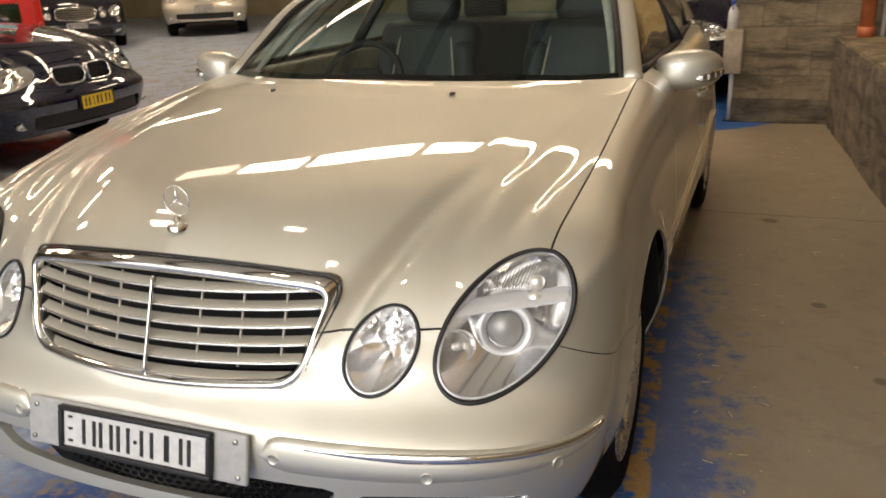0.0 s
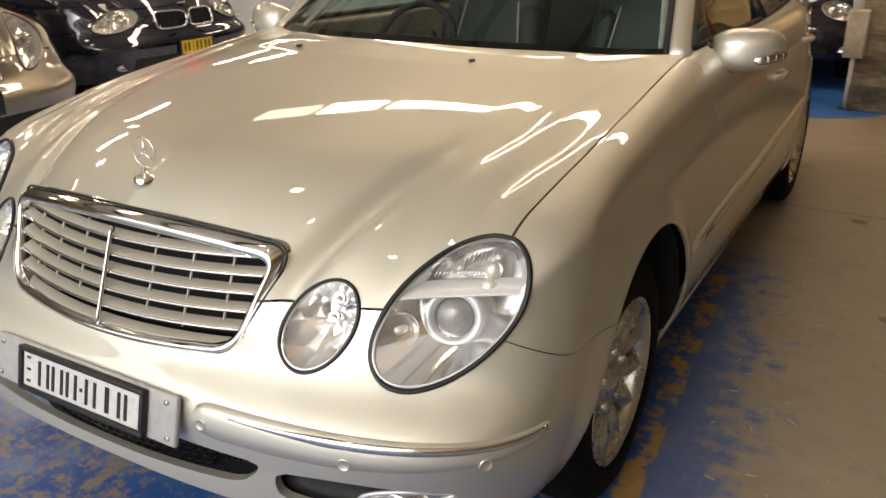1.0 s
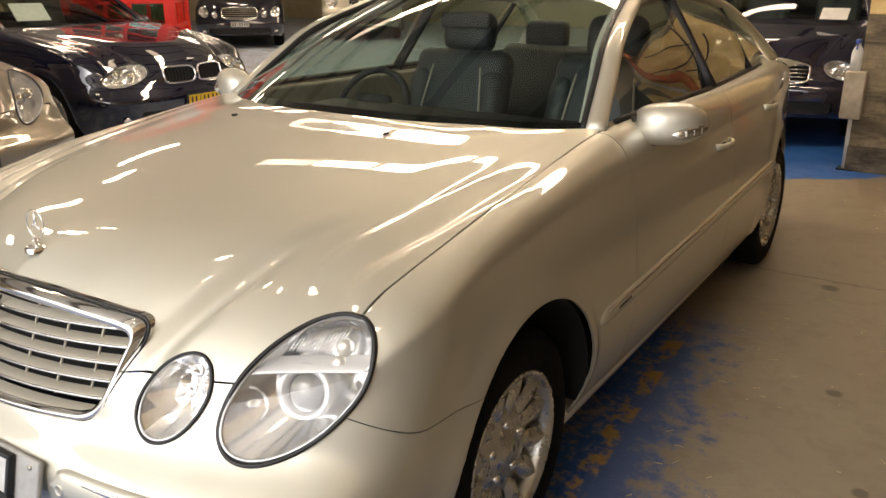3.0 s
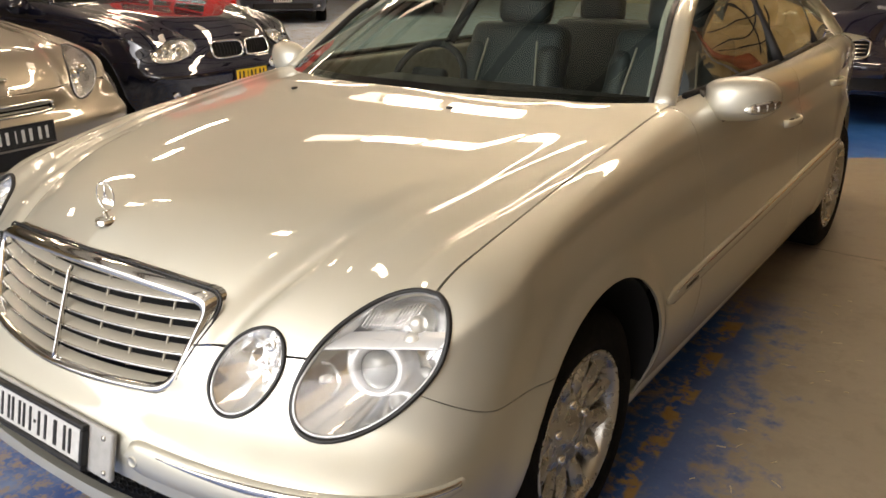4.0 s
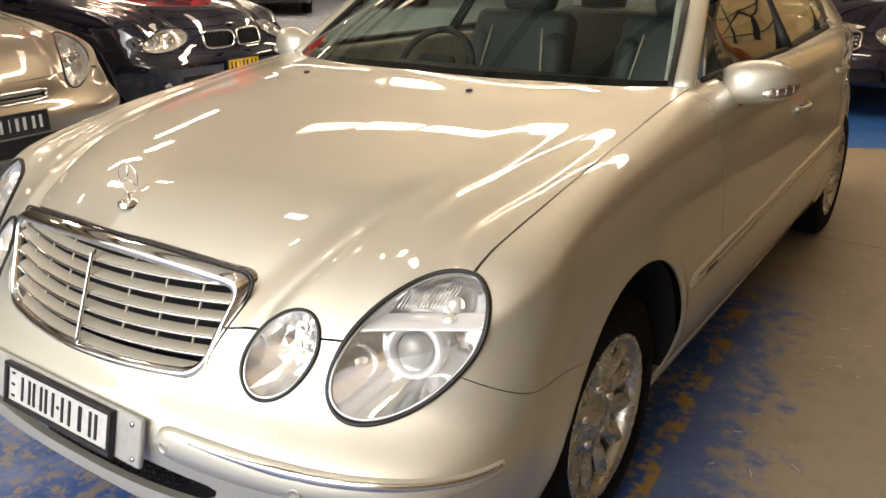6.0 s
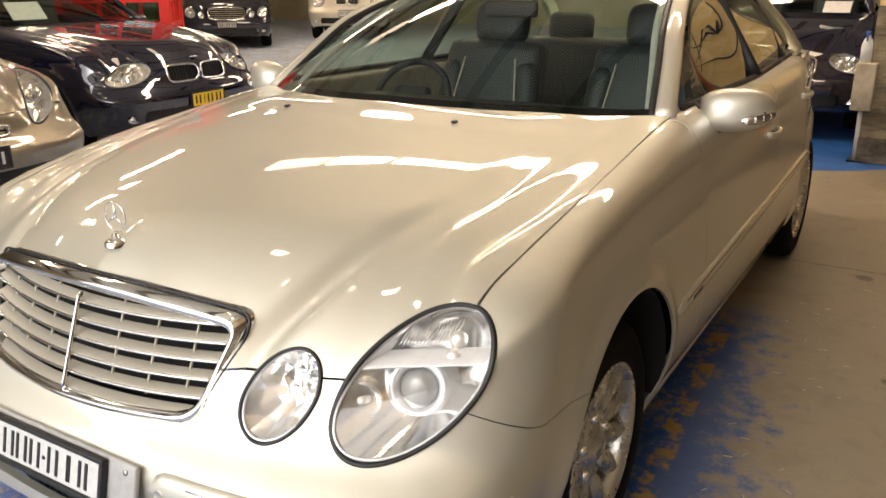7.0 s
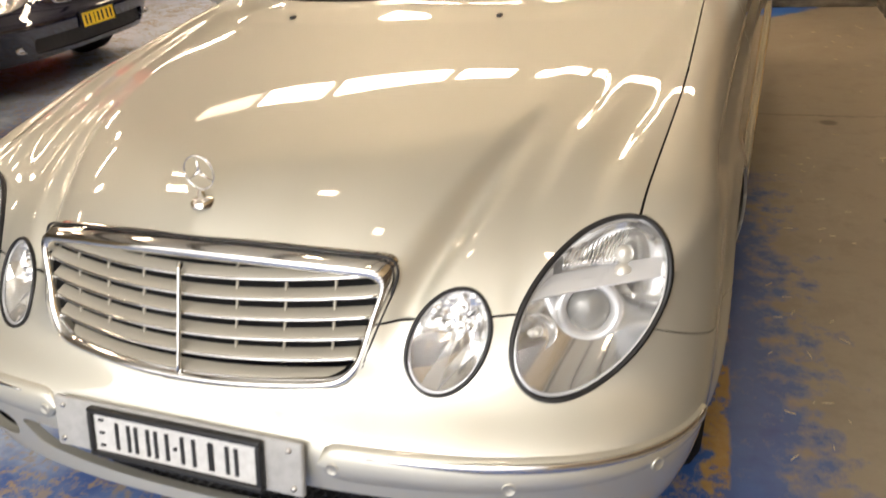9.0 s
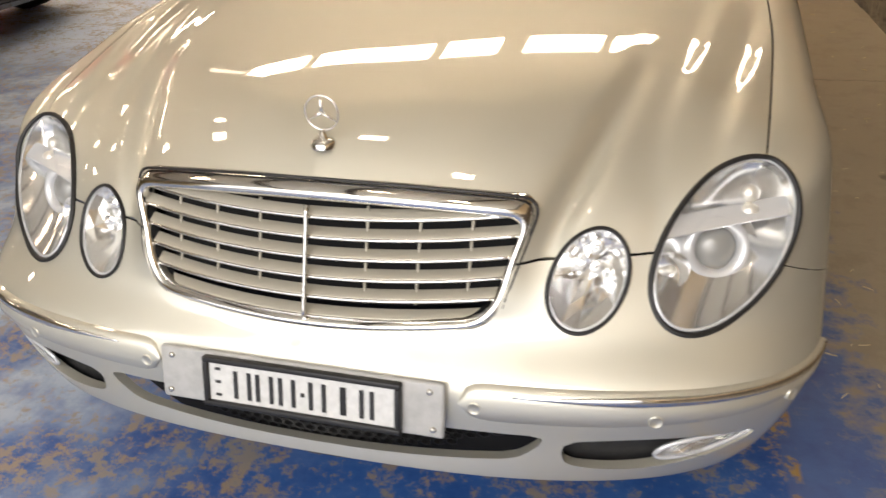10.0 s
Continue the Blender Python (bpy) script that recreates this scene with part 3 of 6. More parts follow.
    # beside the lane the blue breaks up and fades out
    reach = math_of("ADD", off, math_of("MULTIPLY", math_of("SUBTRACT", Y, 1.2), 0.05))
    rag = math_of("ADD", math_of("MULTIPLY", math_of("SUBTRACT", mid, 0.5), 0.75), math_of("MULTIPLY", math_of("SUBTRACT", tiny, 0.5), 0.55))
    lane_blue = range_of(math_of("ADD", reach, rag), 0.31, 0.13)
    lane = mix(math_of("MULTIPLY", lane_blue, 0.85), concrete, blue)
    # a bare strip inside the line, under the sill
    strip = math_of("MULTIPLY", range_of(math_of("ADD", off, math_of("MULTIPLY", math_of("SUBTRACT", mid, 0.5), 0.3)), -0.26, -0.2), range_of(Y, 0.75, 1.0))
    paint = mix(math_of("MULTIPLY", strip, range_of(patch, 0.56, 0.66)), paint, concrete)
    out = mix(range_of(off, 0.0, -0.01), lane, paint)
    # bare floor beside the rear wheel, clean blue in the next bay
    bare = math_of("MULTIPLY", range_of(math_of("ADD", Y, math_of("MULTIPLY", mid, 0.8)), 2.9, 3.3), range_of(X, 0.3, 0.5))
    out = mix(bare, out, concrete)
    next_bay = range_of(math_of("ADD", Y, math_of("ADD", math_of("MULTIPLY", X, -0.9), math_of("MULTIPLY", patch, 0.5))), 5.45, 5.52)
    next_bay = math_of("MULTIPLY", next_bay, range_of(X, -1.3, -0.9))
    out = mix(next_bay, out, mix(range_of(mid, 0.3, 0.7), (0.015, 0.09, 0.36), (0.035, 0.14, 0.46)))
    # the old ochre line
    line = math_of("MULTIPLY", range_of(math_of("ABSOLUTE", math_of("ADD", off, 0.0)), 0.04, 0.03), range_of(math_of("ADD", mid, math_of("MULTIPLY", tiny, 0.5)), 0.72, 0.8))
    line = math_of("MULTIPLY", line, range_of(Y, 2.9, 2.4))
    out = mix(line, out, ochre)
    # a crack across the lane, dark spots
    crack = range_of(math_of("ABSOLUTE", math_of("ADD", math_of("SUBTRACT", Y, 3.62), math_of("MULTIPLY", math_of("SUBTRACT", mid, 0.5), 0.12))), 0.007, 0.003)
    out = mix(math_of("MULTIPLY", crack, math_of("MULTIPLY", range_of(X, 0.6, 0.7), 0.7)), out, (0.07, 0.055, 0.04))
    for sx, sy, sr in ((1.25, 3.5, 0.05), (1.45, 2.34, 0.035), (1.62, 1.7, 0.03)):
        dx, dy = math_of("SUBTRACT", X, sx), math_of("SUBTRACT", Y, sy)
        r2 = math_of("ADD", math_of("MULTIPLY", dx, dx), math_of("MULTIPLY", dy, dy))
        r2 = math_of("ADD", r2, math_of("MULTIPLY", math_of("SUBTRACT", tiny, 0.5), 2 * sr * sr))
        out = mix(math_of("MULTIPLY", range_of(r2, sr * sr, 0.3 * sr * sr), 0.75), out, (0.08, 0.065, 0.05))
    wire(mat, out, b.inputs["Base Color"])
    wire(mat, range_of(grime, 0.3, 0.7, 0.32, 0.62), b.inputs["Roughness"])
    bp = node(mat, "ShaderNodeBump", Strength=0.25, Distance=0.003)
    wire(mat, fine, bp.inputs["Height"])
    wire(mat, bp.outputs["Normal"], b.inputs["Normal"])
    return mat


FLOOR = floor_material()
WALL_PLAIN = varied(principled("cream_wall", (0.5, 0.44, 0.3), 0.8), 1.2, (0.42, 0.36, 0.22), (0.55, 0.48, 0.33), bump=0.3, bump_scale=30)
CEIL_MAT = varied(principled("pale_roof_sheet", (0.68, 0.64, 0.54), 0.8), 1.5, (0.62, 0.58, 0.48), (0.74, 0.7, 0.6))
TUBE_GLOW = glowing("tube_glow", TUBE_COLOUR, TUBE_STRENGTH)
WALL_PALE = varied(principled("tan_wall", (0.42, 0.31, 0.17), 0.8), 1.2, (0.34, 0.24, 0.12), (0.5, 0.38, 0.22), bump=0.3, bump_scale=30)


def brown_dado(mat):
    """Old dark brown paint on the lower wall, patchy, with an uneven upper edge."""
    b = mat.node_tree.nodes["Principled BSDF"]
    before = b.inputs["Base Color"].links[0].from_socket
    co = node(mat, "ShaderNodeTexCoord")
    sep = node(mat, "ShaderNodeSeparateXYZ")
    wire(mat, co.outputs["Object"], sep.inputs[0])
    nz = node(mat, "ShaderNodeTexNoise", Scale=1.6, Detail=5.0, Roughness=0.65)
    wire(mat, co.outputs["Object"], nz.inputs["Vector"])
    wave = node(mat, "ShaderNodeMath")
    wave.operation = "MULTIPLY_ADD"
    wave.inputs[1].default_value = 1.1
    wire(mat, nz.outputs["Fac"], wave.inputs[0])
    wire(mat, sep.outputs[2], wave.inputs[2])
    edge = node(mat, "ShaderNodeMapRange")
    for i, v in enumerate((2.75, 2.55, 0.0, 0.92)):
        edge.inputs[i + 1].default_value = v
    wire(mat, wave.outputs[0], edge.inputs[0])
    mx = node(mat, "ShaderNodeMix")
    mx.data_type = "RGBA"
    wire(mat, edge.outputs[0], mx.inputs[0])
    wire(mat, before, mx.inputs[6])
    mx.inputs[7].default_value = (0.05, 0.03, 0.016, 1)
    wire(mat, mx.outputs[2], b.inputs["Base Color"])


brown_dado(WALL_PALE)
TUBE_DIM = glowing("tube_glow_dim", TUBE_COLOUR, 0.14 * TUBE_STRENGTH)
FITTING = principled("white_fitting", (0.7, 0.69, 0.65), 0.5)


def slab(name, cx, cy, cz, sx, sy, sz, mat, label, category, kind="structure"):
    return tagged(part(name, box(cx, cy, cz, sx, sy, sz), mat), label, category, kind=kind)


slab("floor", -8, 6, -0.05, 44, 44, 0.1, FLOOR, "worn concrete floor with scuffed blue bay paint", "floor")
slab("ceiling", -8, 6, CEIL + 0.1, 44, 44, 0.2, CEIL_MAT, "pale sheet roof of the hall", "ceiling")
slab("wall_north", -8, 22.1, 2.3, 26, 0.2, 4.6, WALL_PLAIN, "cream painted hall wall", "wall")
for name, x0, x1, z0 in (("wall_south_left", -21, -5.0, 0.0), ("wall_south_right", 2.45, 3.0, 0.0), ("wall_south_lintel", -5.0, 2.45, 4.5)):
    slab(name, (x0 + x1) / 2, -3.5, (z0 + CEIL) / 2, x1 - x0, 0.2, CEIL - z0, WALL_PLAIN, "cream painted hall wall round the open gate", "wall")


# bright day outside the open gate
def day_material():
    mat = glowing("day_outside", (1.0, 0.955, 0.95), DAY_STRENGTH)
    em = mat.node_tree.nodes["Emission"]
    co = node(mat, "ShaderNodeTexCoord")
    sep = node(mat, "ShaderNodeSeparateXYZ")
    wire(mat, co.outputs["Object"], sep.inputs[0])
    fade = node(mat, "ShaderNodeMapRange")
    fade.interpolation_type = "SMOOTHSTEP"
    for i, v in enumerate((2.6, 0.7, 0.2 * DAY_STRENGTH, DAY_STRENGTH)):
        fade.inputs[i + 1].default_value = v
    wire(mat, sep.outputs[0], fade.inputs[0])
    sky = node(mat, "ShaderNodeMapRange")
    for i, v in enumerate((0.5, 4.2, 0.22, 1.55)):
        sky.inputs[i + 1].default_value = v
    wire(mat, sep.outputs[2], sky.inputs[0])
    both_fades = node(mat, "ShaderNodeMath")
    both_fades.operation = "MULTIPLY"
    wire(mat, fade.outputs[0], both_fades.inputs[0])
    wire(mat, sky.outputs[0], both_fades.inputs[1])
    shade = node(mat, "ShaderNodeMapRange")
    shade.interpolation_type = "SMOOTHSTEP"
    for i, v in enumerate((-3.6, 0.3, 0.3, 1.0)):
        shade.inputs[i + 1].default_value = v
    wire(mat, sep.outputs[0], shade.inputs[0])
    all_fades = node(mat, "ShaderNodeMath")
    all_fades.operation = "MULTIPLY"
    wire(mat, both_fades.outputs[0], all_fades.inputs[0])
    wire(mat, shade.outputs[0], all_fades.inputs[1])
    wire(mat, all_fades.outputs[0], em.inputs["Strength"])
    return mat


DAY_STRENGTH = 4.1
tagged(piece("backdrop", np.array([(-5.5, -4.1, 0.0), (2.6, -4.1, 0.0), (2.6, -4.1, 4.58), (-5.5, -4.1, 4.58)]), [(3, 2, 1, 0)], day_material()), "bright day outside the open gate", "backdrop", kind="structure")
slab("wall_west", -20.9, 7, 2.3, 0.2, 30, 4.6, WALL_PLAIN, "cream painted hall wall", "wall")
slab("wall_east", 2.75, 2.0, 2.3, 0.3, 16, 4.6, WALL_PALE, "tan wall with dark brown lower half beside the bay", "wall")
slab("wall_east_far", 3.0, 15.8, 2.3, 0.3, 12.4, 4.6, WALL_PLAIN, "cream painted wall behind the pier", "wall")


def build_light_panel(length, width=0.3, glow=None):
    light = thing("ceiling_light", "long white light panel hanging from the hall roof", "lamp", None, "hall lights")
    part("housing", box(0, 0, 0.05, length + 0.05, width + 0.05, 0.07, 0.01), FITTING, light)
    part("diffuser", box(0, 0, 0.0, length, width, 0.03, 0.006), glow or TUBE_GLOW, light, "glowing white diffuser")
    for dx in (-0.4 * length, 0.4 * length):
        piece("hanger", *tube(np.array([(dx, 0, 0.08), (dx, 0, CEIL - LIGHT_Z)]), 0.006, 6), FITTING, light)
    return light


LIGHT_Z = 4.2
BEAM = varied(principled("dark_steel_beam", (0.05, 0.04, 0.03), 0.6), 8, (0.04, 0.032, 0.025), (0.07, 0.055, 0.04))
for k in range(7):
    tagged(part("roof_beam", box(-7.4 + 1.6 * k, 6.0, CEIL - 0.11, 0.12, 21, 0.22, 0.01), BEAM), "dark steel beam under the hall roof", "beam", group="roof beams", kind="structure")
for x0, x1 in ((-3.95, -3.08), (-2.92, -1.53), (-1.38, -0.74), (-0.44, 0.42), (0.54, 1.4)):
    build_light_panel(x1 - x0, 0.3).location = ((x0 + x1) / 2, 5.3, LIGHT_Z)
build_light_panel(0.9, glow=TUBE_DIM).location = (-4.55, 5.3, LIGHT_Z)
for x0, x1, y in ((-3.9, -3.6, 0.9), (-7.0, -6.5, 1.5)):
    build_light_panel(x1 - x0).location = ((x0 + x1) / 2, y, LIGHT_Z)
for x, y in ((0.57, -0.5), (-0.6, 0.5), (-3.75, 1.6)):
    build_light_panel(0.2, 0.16).location = (x, y, LIGHT_Z)
for x, y, turn, ln in ((-9.3, 6.6, 60, 1.1), (-7.8, 3.4, 60, 1.6), (-8.6, 0.6, 90, 0.5), (-8.1, 5.2, 90, 0.4), (-4.5, 10.5, 0, 2.0), (-1.5, 10.5, 0, 2.0), (-13, 13, 0, 2.0), (-9, 14.5, 0, 2.0), (-9.5, 10.8, 0, 1.8)):
    ob = build_light_panel(ln)
    ob.location, ob.rotation_euler = (x, y, LIGHT_Z), (0, 0, radians(turn))



# ---- the right-hand wall, the pier and what stands by them ----
def grimy(name, dark, pale, stain, rough=0.85):
    """Old masonry: mottled, with grime in smears that run along the courses, and a coarse relief."""
    mat = varied(principled(name, pale, rough), 6.0, dark, pale, bump=0.9, bump_scale=26, lo=0.3, hi=0.68)
    b = mat.node_tree.nodes["Principled BSDF"]
    before = b.inputs["Base Color"].links[0].from_socket
    co = node(mat, "ShaderNodeNewGeometry")
    stretch = node(mat, "ShaderNodeMapping")
    stretch.inputs["Scale"].default_value = (1.1, 1.1, 5.5)
    wire(mat, co.outputs["Position"], stretch.inputs["Vector"])
    nz = node(mat, "ShaderNodeTexNoise", Scale=1.9, Detail=8.0, Roughness=0.7, Distortion=0.6)
    wire(mat, stretch.outputs[0], nz.inputs["Vector"])
    ramp = node(mat, "ShaderNodeMapRange")
    for i, v in enumerate((0.46, 0.62, 0.0, 0.85)):
        ramp.inputs[i + 1].default_value = v
    wire(mat, nz.outputs["Fac"], ramp.inputs[0])
    mx = node(mat, "ShaderNodeMix")
    mx.data_type = "RGBA"
    wire(mat, ramp.outputs[0], mx.inputs[0])
    wire(mat, before, mx.inputs[6])
    mx.inputs[7].default_value = (*stain, 1)
    wire(mat, mx.outputs[2], b.inputs["Base Color"])
    return mat


BLOCK = grimy("dirty_concrete_block", (0.17, 0.135, 0.085), (0.38, 0.31, 0.195), (0.085, 0.068, 0.045))
BLOCK_DARK = grimy("stained_concrete", (0.1, 0.085, 0.062), (0.25, 0.205, 0.14), (0.05, 0.043, 0.034))
YELLOW_WALL = varied(principled("yellow_wall_paint", (0.72, 0.52, 0.2), 0.6), 5.0, (0.62, 0.43, 0.14), (0.8, 0.6, 0.27), bump=0.5, bump_scale=30)
ORANGE_PIPE = varied(principled("orange_pipe_paint", (0.5, 0.13, 0.04), 0.5), 12, (0.42, 0.1, 0.03), (0.58, 0.2, 0.08))
LIGHT_BLOCK = varied(principled("pale_render", (0.45, 0.4, 0.3), 0.8), 9, (0.36, 0.31, 0.22), (0.52, 0.46, 0.36), bump=0.5, bump_scale=50)


def build_pier():
    """Block pier at the end of the right-hand wall; its face has single blocks in courses."""
    pier = tagged(part("pier", box(1.6, 6.78, 1.25, 1.4, 0.8, 2.5), BLOCK), "grimy concrete block pier with a dark stained foot", "pier", kind="structure")
    shared = []
    for k in range(3):
        bm = box(0, 0, 0, 0.396, 0.02, 0.196, 0.004)
        for v in bm.verts:
            v.co += Vector((random.uniform(-1, 1), random.uniform(-1, 1), random.uniform(-1, 1))) * 0.003
        me = bpy.data.meshes.new("block")
        bm.to_mesh(me)
        bm.free()
        upper = me.copy()
        me.materials.append(BLOCK)
        upper.materials.append(YELLOW_WALL)
        shared.append((me, upper))
    foot = part("stained_foot", box(1.6, 6.375, 0.1, 1.41, 0.03, 0.2, 0.008), BLOCK_DARK, pier)
    for row in range(11):
        for col in range(4):
            x = 1.1 + 0.4 * col + (0.2 if row % 2 else 0.0)
            if x > 2.1:
                continue
            ob = new("block", shared[(row * 5 + col * 3) % 3][row > 4])
            ob.location = (x, 6.372, 0.3 + 0.2 * row)
            ob.parent = pier
        if row % 2:
            ob = new("half_block", shared[row % 3][row > 4])
            ob.location, ob.scale = (1.0, 6.372, 0.3 + 0.2 * row), (0.48, 1, 1)
            ob.parent = pier
    return pier


build_pier()
# low plinth along the right-hand side
def rough_block(name, m, length, width, height, material, bump, label, category, seed):
    """A long worn block: one closed sheet over its face, top and back, with a chipped, uneven edge."""
    n = int(length / 0.05)
    prof = [(0.0, 0.0), (0.0, height * 0.25), (0.0, height * 0.5), (0.0, height * 0.75), (0.0, height * 0.9), (0.008, height - 0.012), (0.03, height), (0.1, height), (0.2, height), (width * 0.6, height), (width, height), (width, 0.0)]
    verts = []
    for i in range(n + 1):
        y = -length * i / n
        for x, z in prof:
            big = noise.noise((1.3 * y + seed, 2.1 * z, 1.7 * x))
            fine = noise.noise((9 * y, 11 * z + seed, 11 * x))
            edge = 1.6 if x < 0.12 and z > height * 0.85 else 1.0
            low = 1.0 if z > 0 else 0.0
            verts.append((x - bump * (0.9 * big + 0.7 * fine) * edge, y, z + low * bump * edge * (0.5 * big + 0.6 * fine)))
    faces = grid_faces(n + 1, len(prof), flip=True) + [tuple(range(len(prof))), tuple(n * len(prof) + k for k in range(len(prof)))[::-1]]
    ob = piece(name, verts, faces, material, smooth=False)
    ob.matrix_world = m
    return tagged(ob, label, category, kind="structure")


rough_block("plinth", pose(1.655, 6.36, 0, 0, 0, 4.6), 10.4, 0.6, 0.69, BLOCK_DARK, 0.014, "dark stained low concrete plinth along the wall", "plinth", 3.0)
rough_block("ledge", pose(1.67, 6.36, 0.69, 0, 0, 4.6), 10.4, 0.56, 0.03, BLOCK, 0.008, "worn concrete ledge on the plinth", "ledge", 8.0)


def build_pipe():
    pipe = thing("drain_pipe", "orange painted drain pipe fixed in the wall corner", "pipe")
    piece("pipe", *tube(np.array([(1.87, 6.28, 0.72), (1.87, 6.28, 2.0), (1.87, 6.28, CEIL)]), 0.055, 14), ORANGE_PIPE, pipe)
    for z in (0.76, 1.4, 2.6):
        piece("collar", *tube(np.array([(1.87, 6.28, z - 0.04), (1.87, 6.28, z + 0.04)]), 0.066, 14), ORANGE_PIPE, pipe)
    thin = thing("conduit", "thin grey conduit fixed beside the drain pipe", "pipe")
    piece("conduit_run", *tube(np.array([(1.99, 6.3, 0.72), (1.99, 6.3, CEIL)]), 0.016, 8), FITTING, thin)

    # black cables that hang in loops over the upper wall
    for k, (x0, z0, x1, z1, sag) in enumerate(((1.0, 2.35, 1.6, 2.3, 0.35), (1.2, 2.1, 2.2, 2.2, 0.3), (1.3, 2.4, 1.75, 1.5, 0.1), (1.1, 1.9, 1.8, 1.75, 0.22))):
        t = np.linspace(0, 1, 20)
        cable = thing("hanging_cable", "black cable hanging in a loop on the wall", "cable", None, "wall cables")
        path = np.stack([x0 + (x1 - x0) * t, 6.345 + 0 * t, z0 + (z1 - z0) * t - sag * 4 * t * (1 - t)], 1)
        piece("cable_run", *tube(path, 0.012, 6), BLACK_TRIM, cable)


build_pipe()


def build_stand():
    """A pale block on a steel post beside the pier, with a spray bottle on it."""
    stand = thing("block_shelf", "pale rendered block shelf on a steel post beside the pier", "shelf")
    part("shelf_block", box(0.885, 6.42, 0.6, 0.15, 0.3, 0.36, 0.012), LIGHT_BLOCK, stand, smooth=True)
    piece("post", *tube(np.array([(0.895, 6.42, 0.0), (0.895, 6.42, 0.43)]), 0.03, 10), FITTING, stand)
    part("base_plate", box(0.895, 6.42, 0.006, 0.12, 0.12, 0.012), BLACK_TRIM, stand)
    bottle = thing("spray_bottle", "white plastic spray bottle with a blue nozzle on the shelf", "bottle")
    v, f = lathe([(0.0, 0.0), (0.0, 0.042), (0.13, 0.043), (0.17, 0.03), (0.19, 0.016), (0.21, 0.015), (0.21, 0.0)], 20, axis="z")
    piece("bottle_body", v + (0.865, 6.38, 0.78), f, PAPER, bottle)
    part("nozzle", box(0.86, 6.365, 1.0, 0.035, 0.075, 0.03, 0.006), BLUE_PLASTIC, bottle, smooth=True)
    part("trigger", box(0.86, 6.335, 0.965, 0.012, 0.012, 0.05, 0.003), BLUE_PLASTIC, bottle)


BLUE_PLASTIC = principled("blue_plastic", (0.03, 0.07, 0.35), 0.4)
build_stand()

# ---- the silver saloon ----
S = Shape()
BIG = (0.7205, 0.7176, 0.1386, 0.1012, 43)
SMALL = (0.4956, 0.6816, 0.0777, 0.0655, 20)


def grille_in(p, grow=0.0):
    x, z = np.abs(p[:, 0]), p[:, 2]
    w = 0.332 + 0.062 * (z - 0.61) / 0.19
    top = 0.832 - 0.03 * (x / 0.4) ** 2
    low = 0.602 + 0.012 * (x / 0.35) ** 2
    return smin(0.042, w + 0.004 - x, top + 0.004 - z, z - low) + grow


def grille_y(x, z):
    return 0.028 + 0.36 * (z - 0.61) + 0.4 * np.abs(x) ** 2


def mesh_in(p):
    """The wide lower intake."""
    x, z = np.abs(p[:, 0]), p[:, 2]
    return smin(0.03, 0.455 - x - 0.9 * (0.435 - z), 0.437 - z, z - 0.358 - 0.02 * (x / 0.4) ** 2)


def vent_in(p):
    """The side intake with the fog lamp."""
    x, z = np.abs(p[:, 0]), p[:, 2]
    return smin(0.025, x - 0.475, 0.81 - x, 0.435 - 0.02 * np.clip((x - 0.62) / 0.2, -1, 1) ** 2 - z, z - 0.356 - 0.05 * np.clip((x - 0.6) / 0.22, -1, 1.5) ** 2)


def rear_edge(x):
    return 1.19 + 0.345 * (np.abs(x) / 0.762) ** 2.2


def arch_out(p, grow=0.0):
    out = None
    for a, c in zip(S.axles, (0.36, 0.395)):
        g = np.hypot(p[:, 1] - a - 0.015, p[:, 2] - c) - 0.371 - grow
        out = g if out is None else np.minimum(out, g)
    return out


SEAM_LINE = smooth_table([0.2, 0.3, 0.375, 0.48, 0.6], [0.73, 0.655, 0.622, 0.613, 0.611], 0.025)


def fender_seam(p):
    """Positive on the bumper's side of the seam between bumper and wing."""
    return SEAM_LINE(p[:, 1]) - p[:, 2]


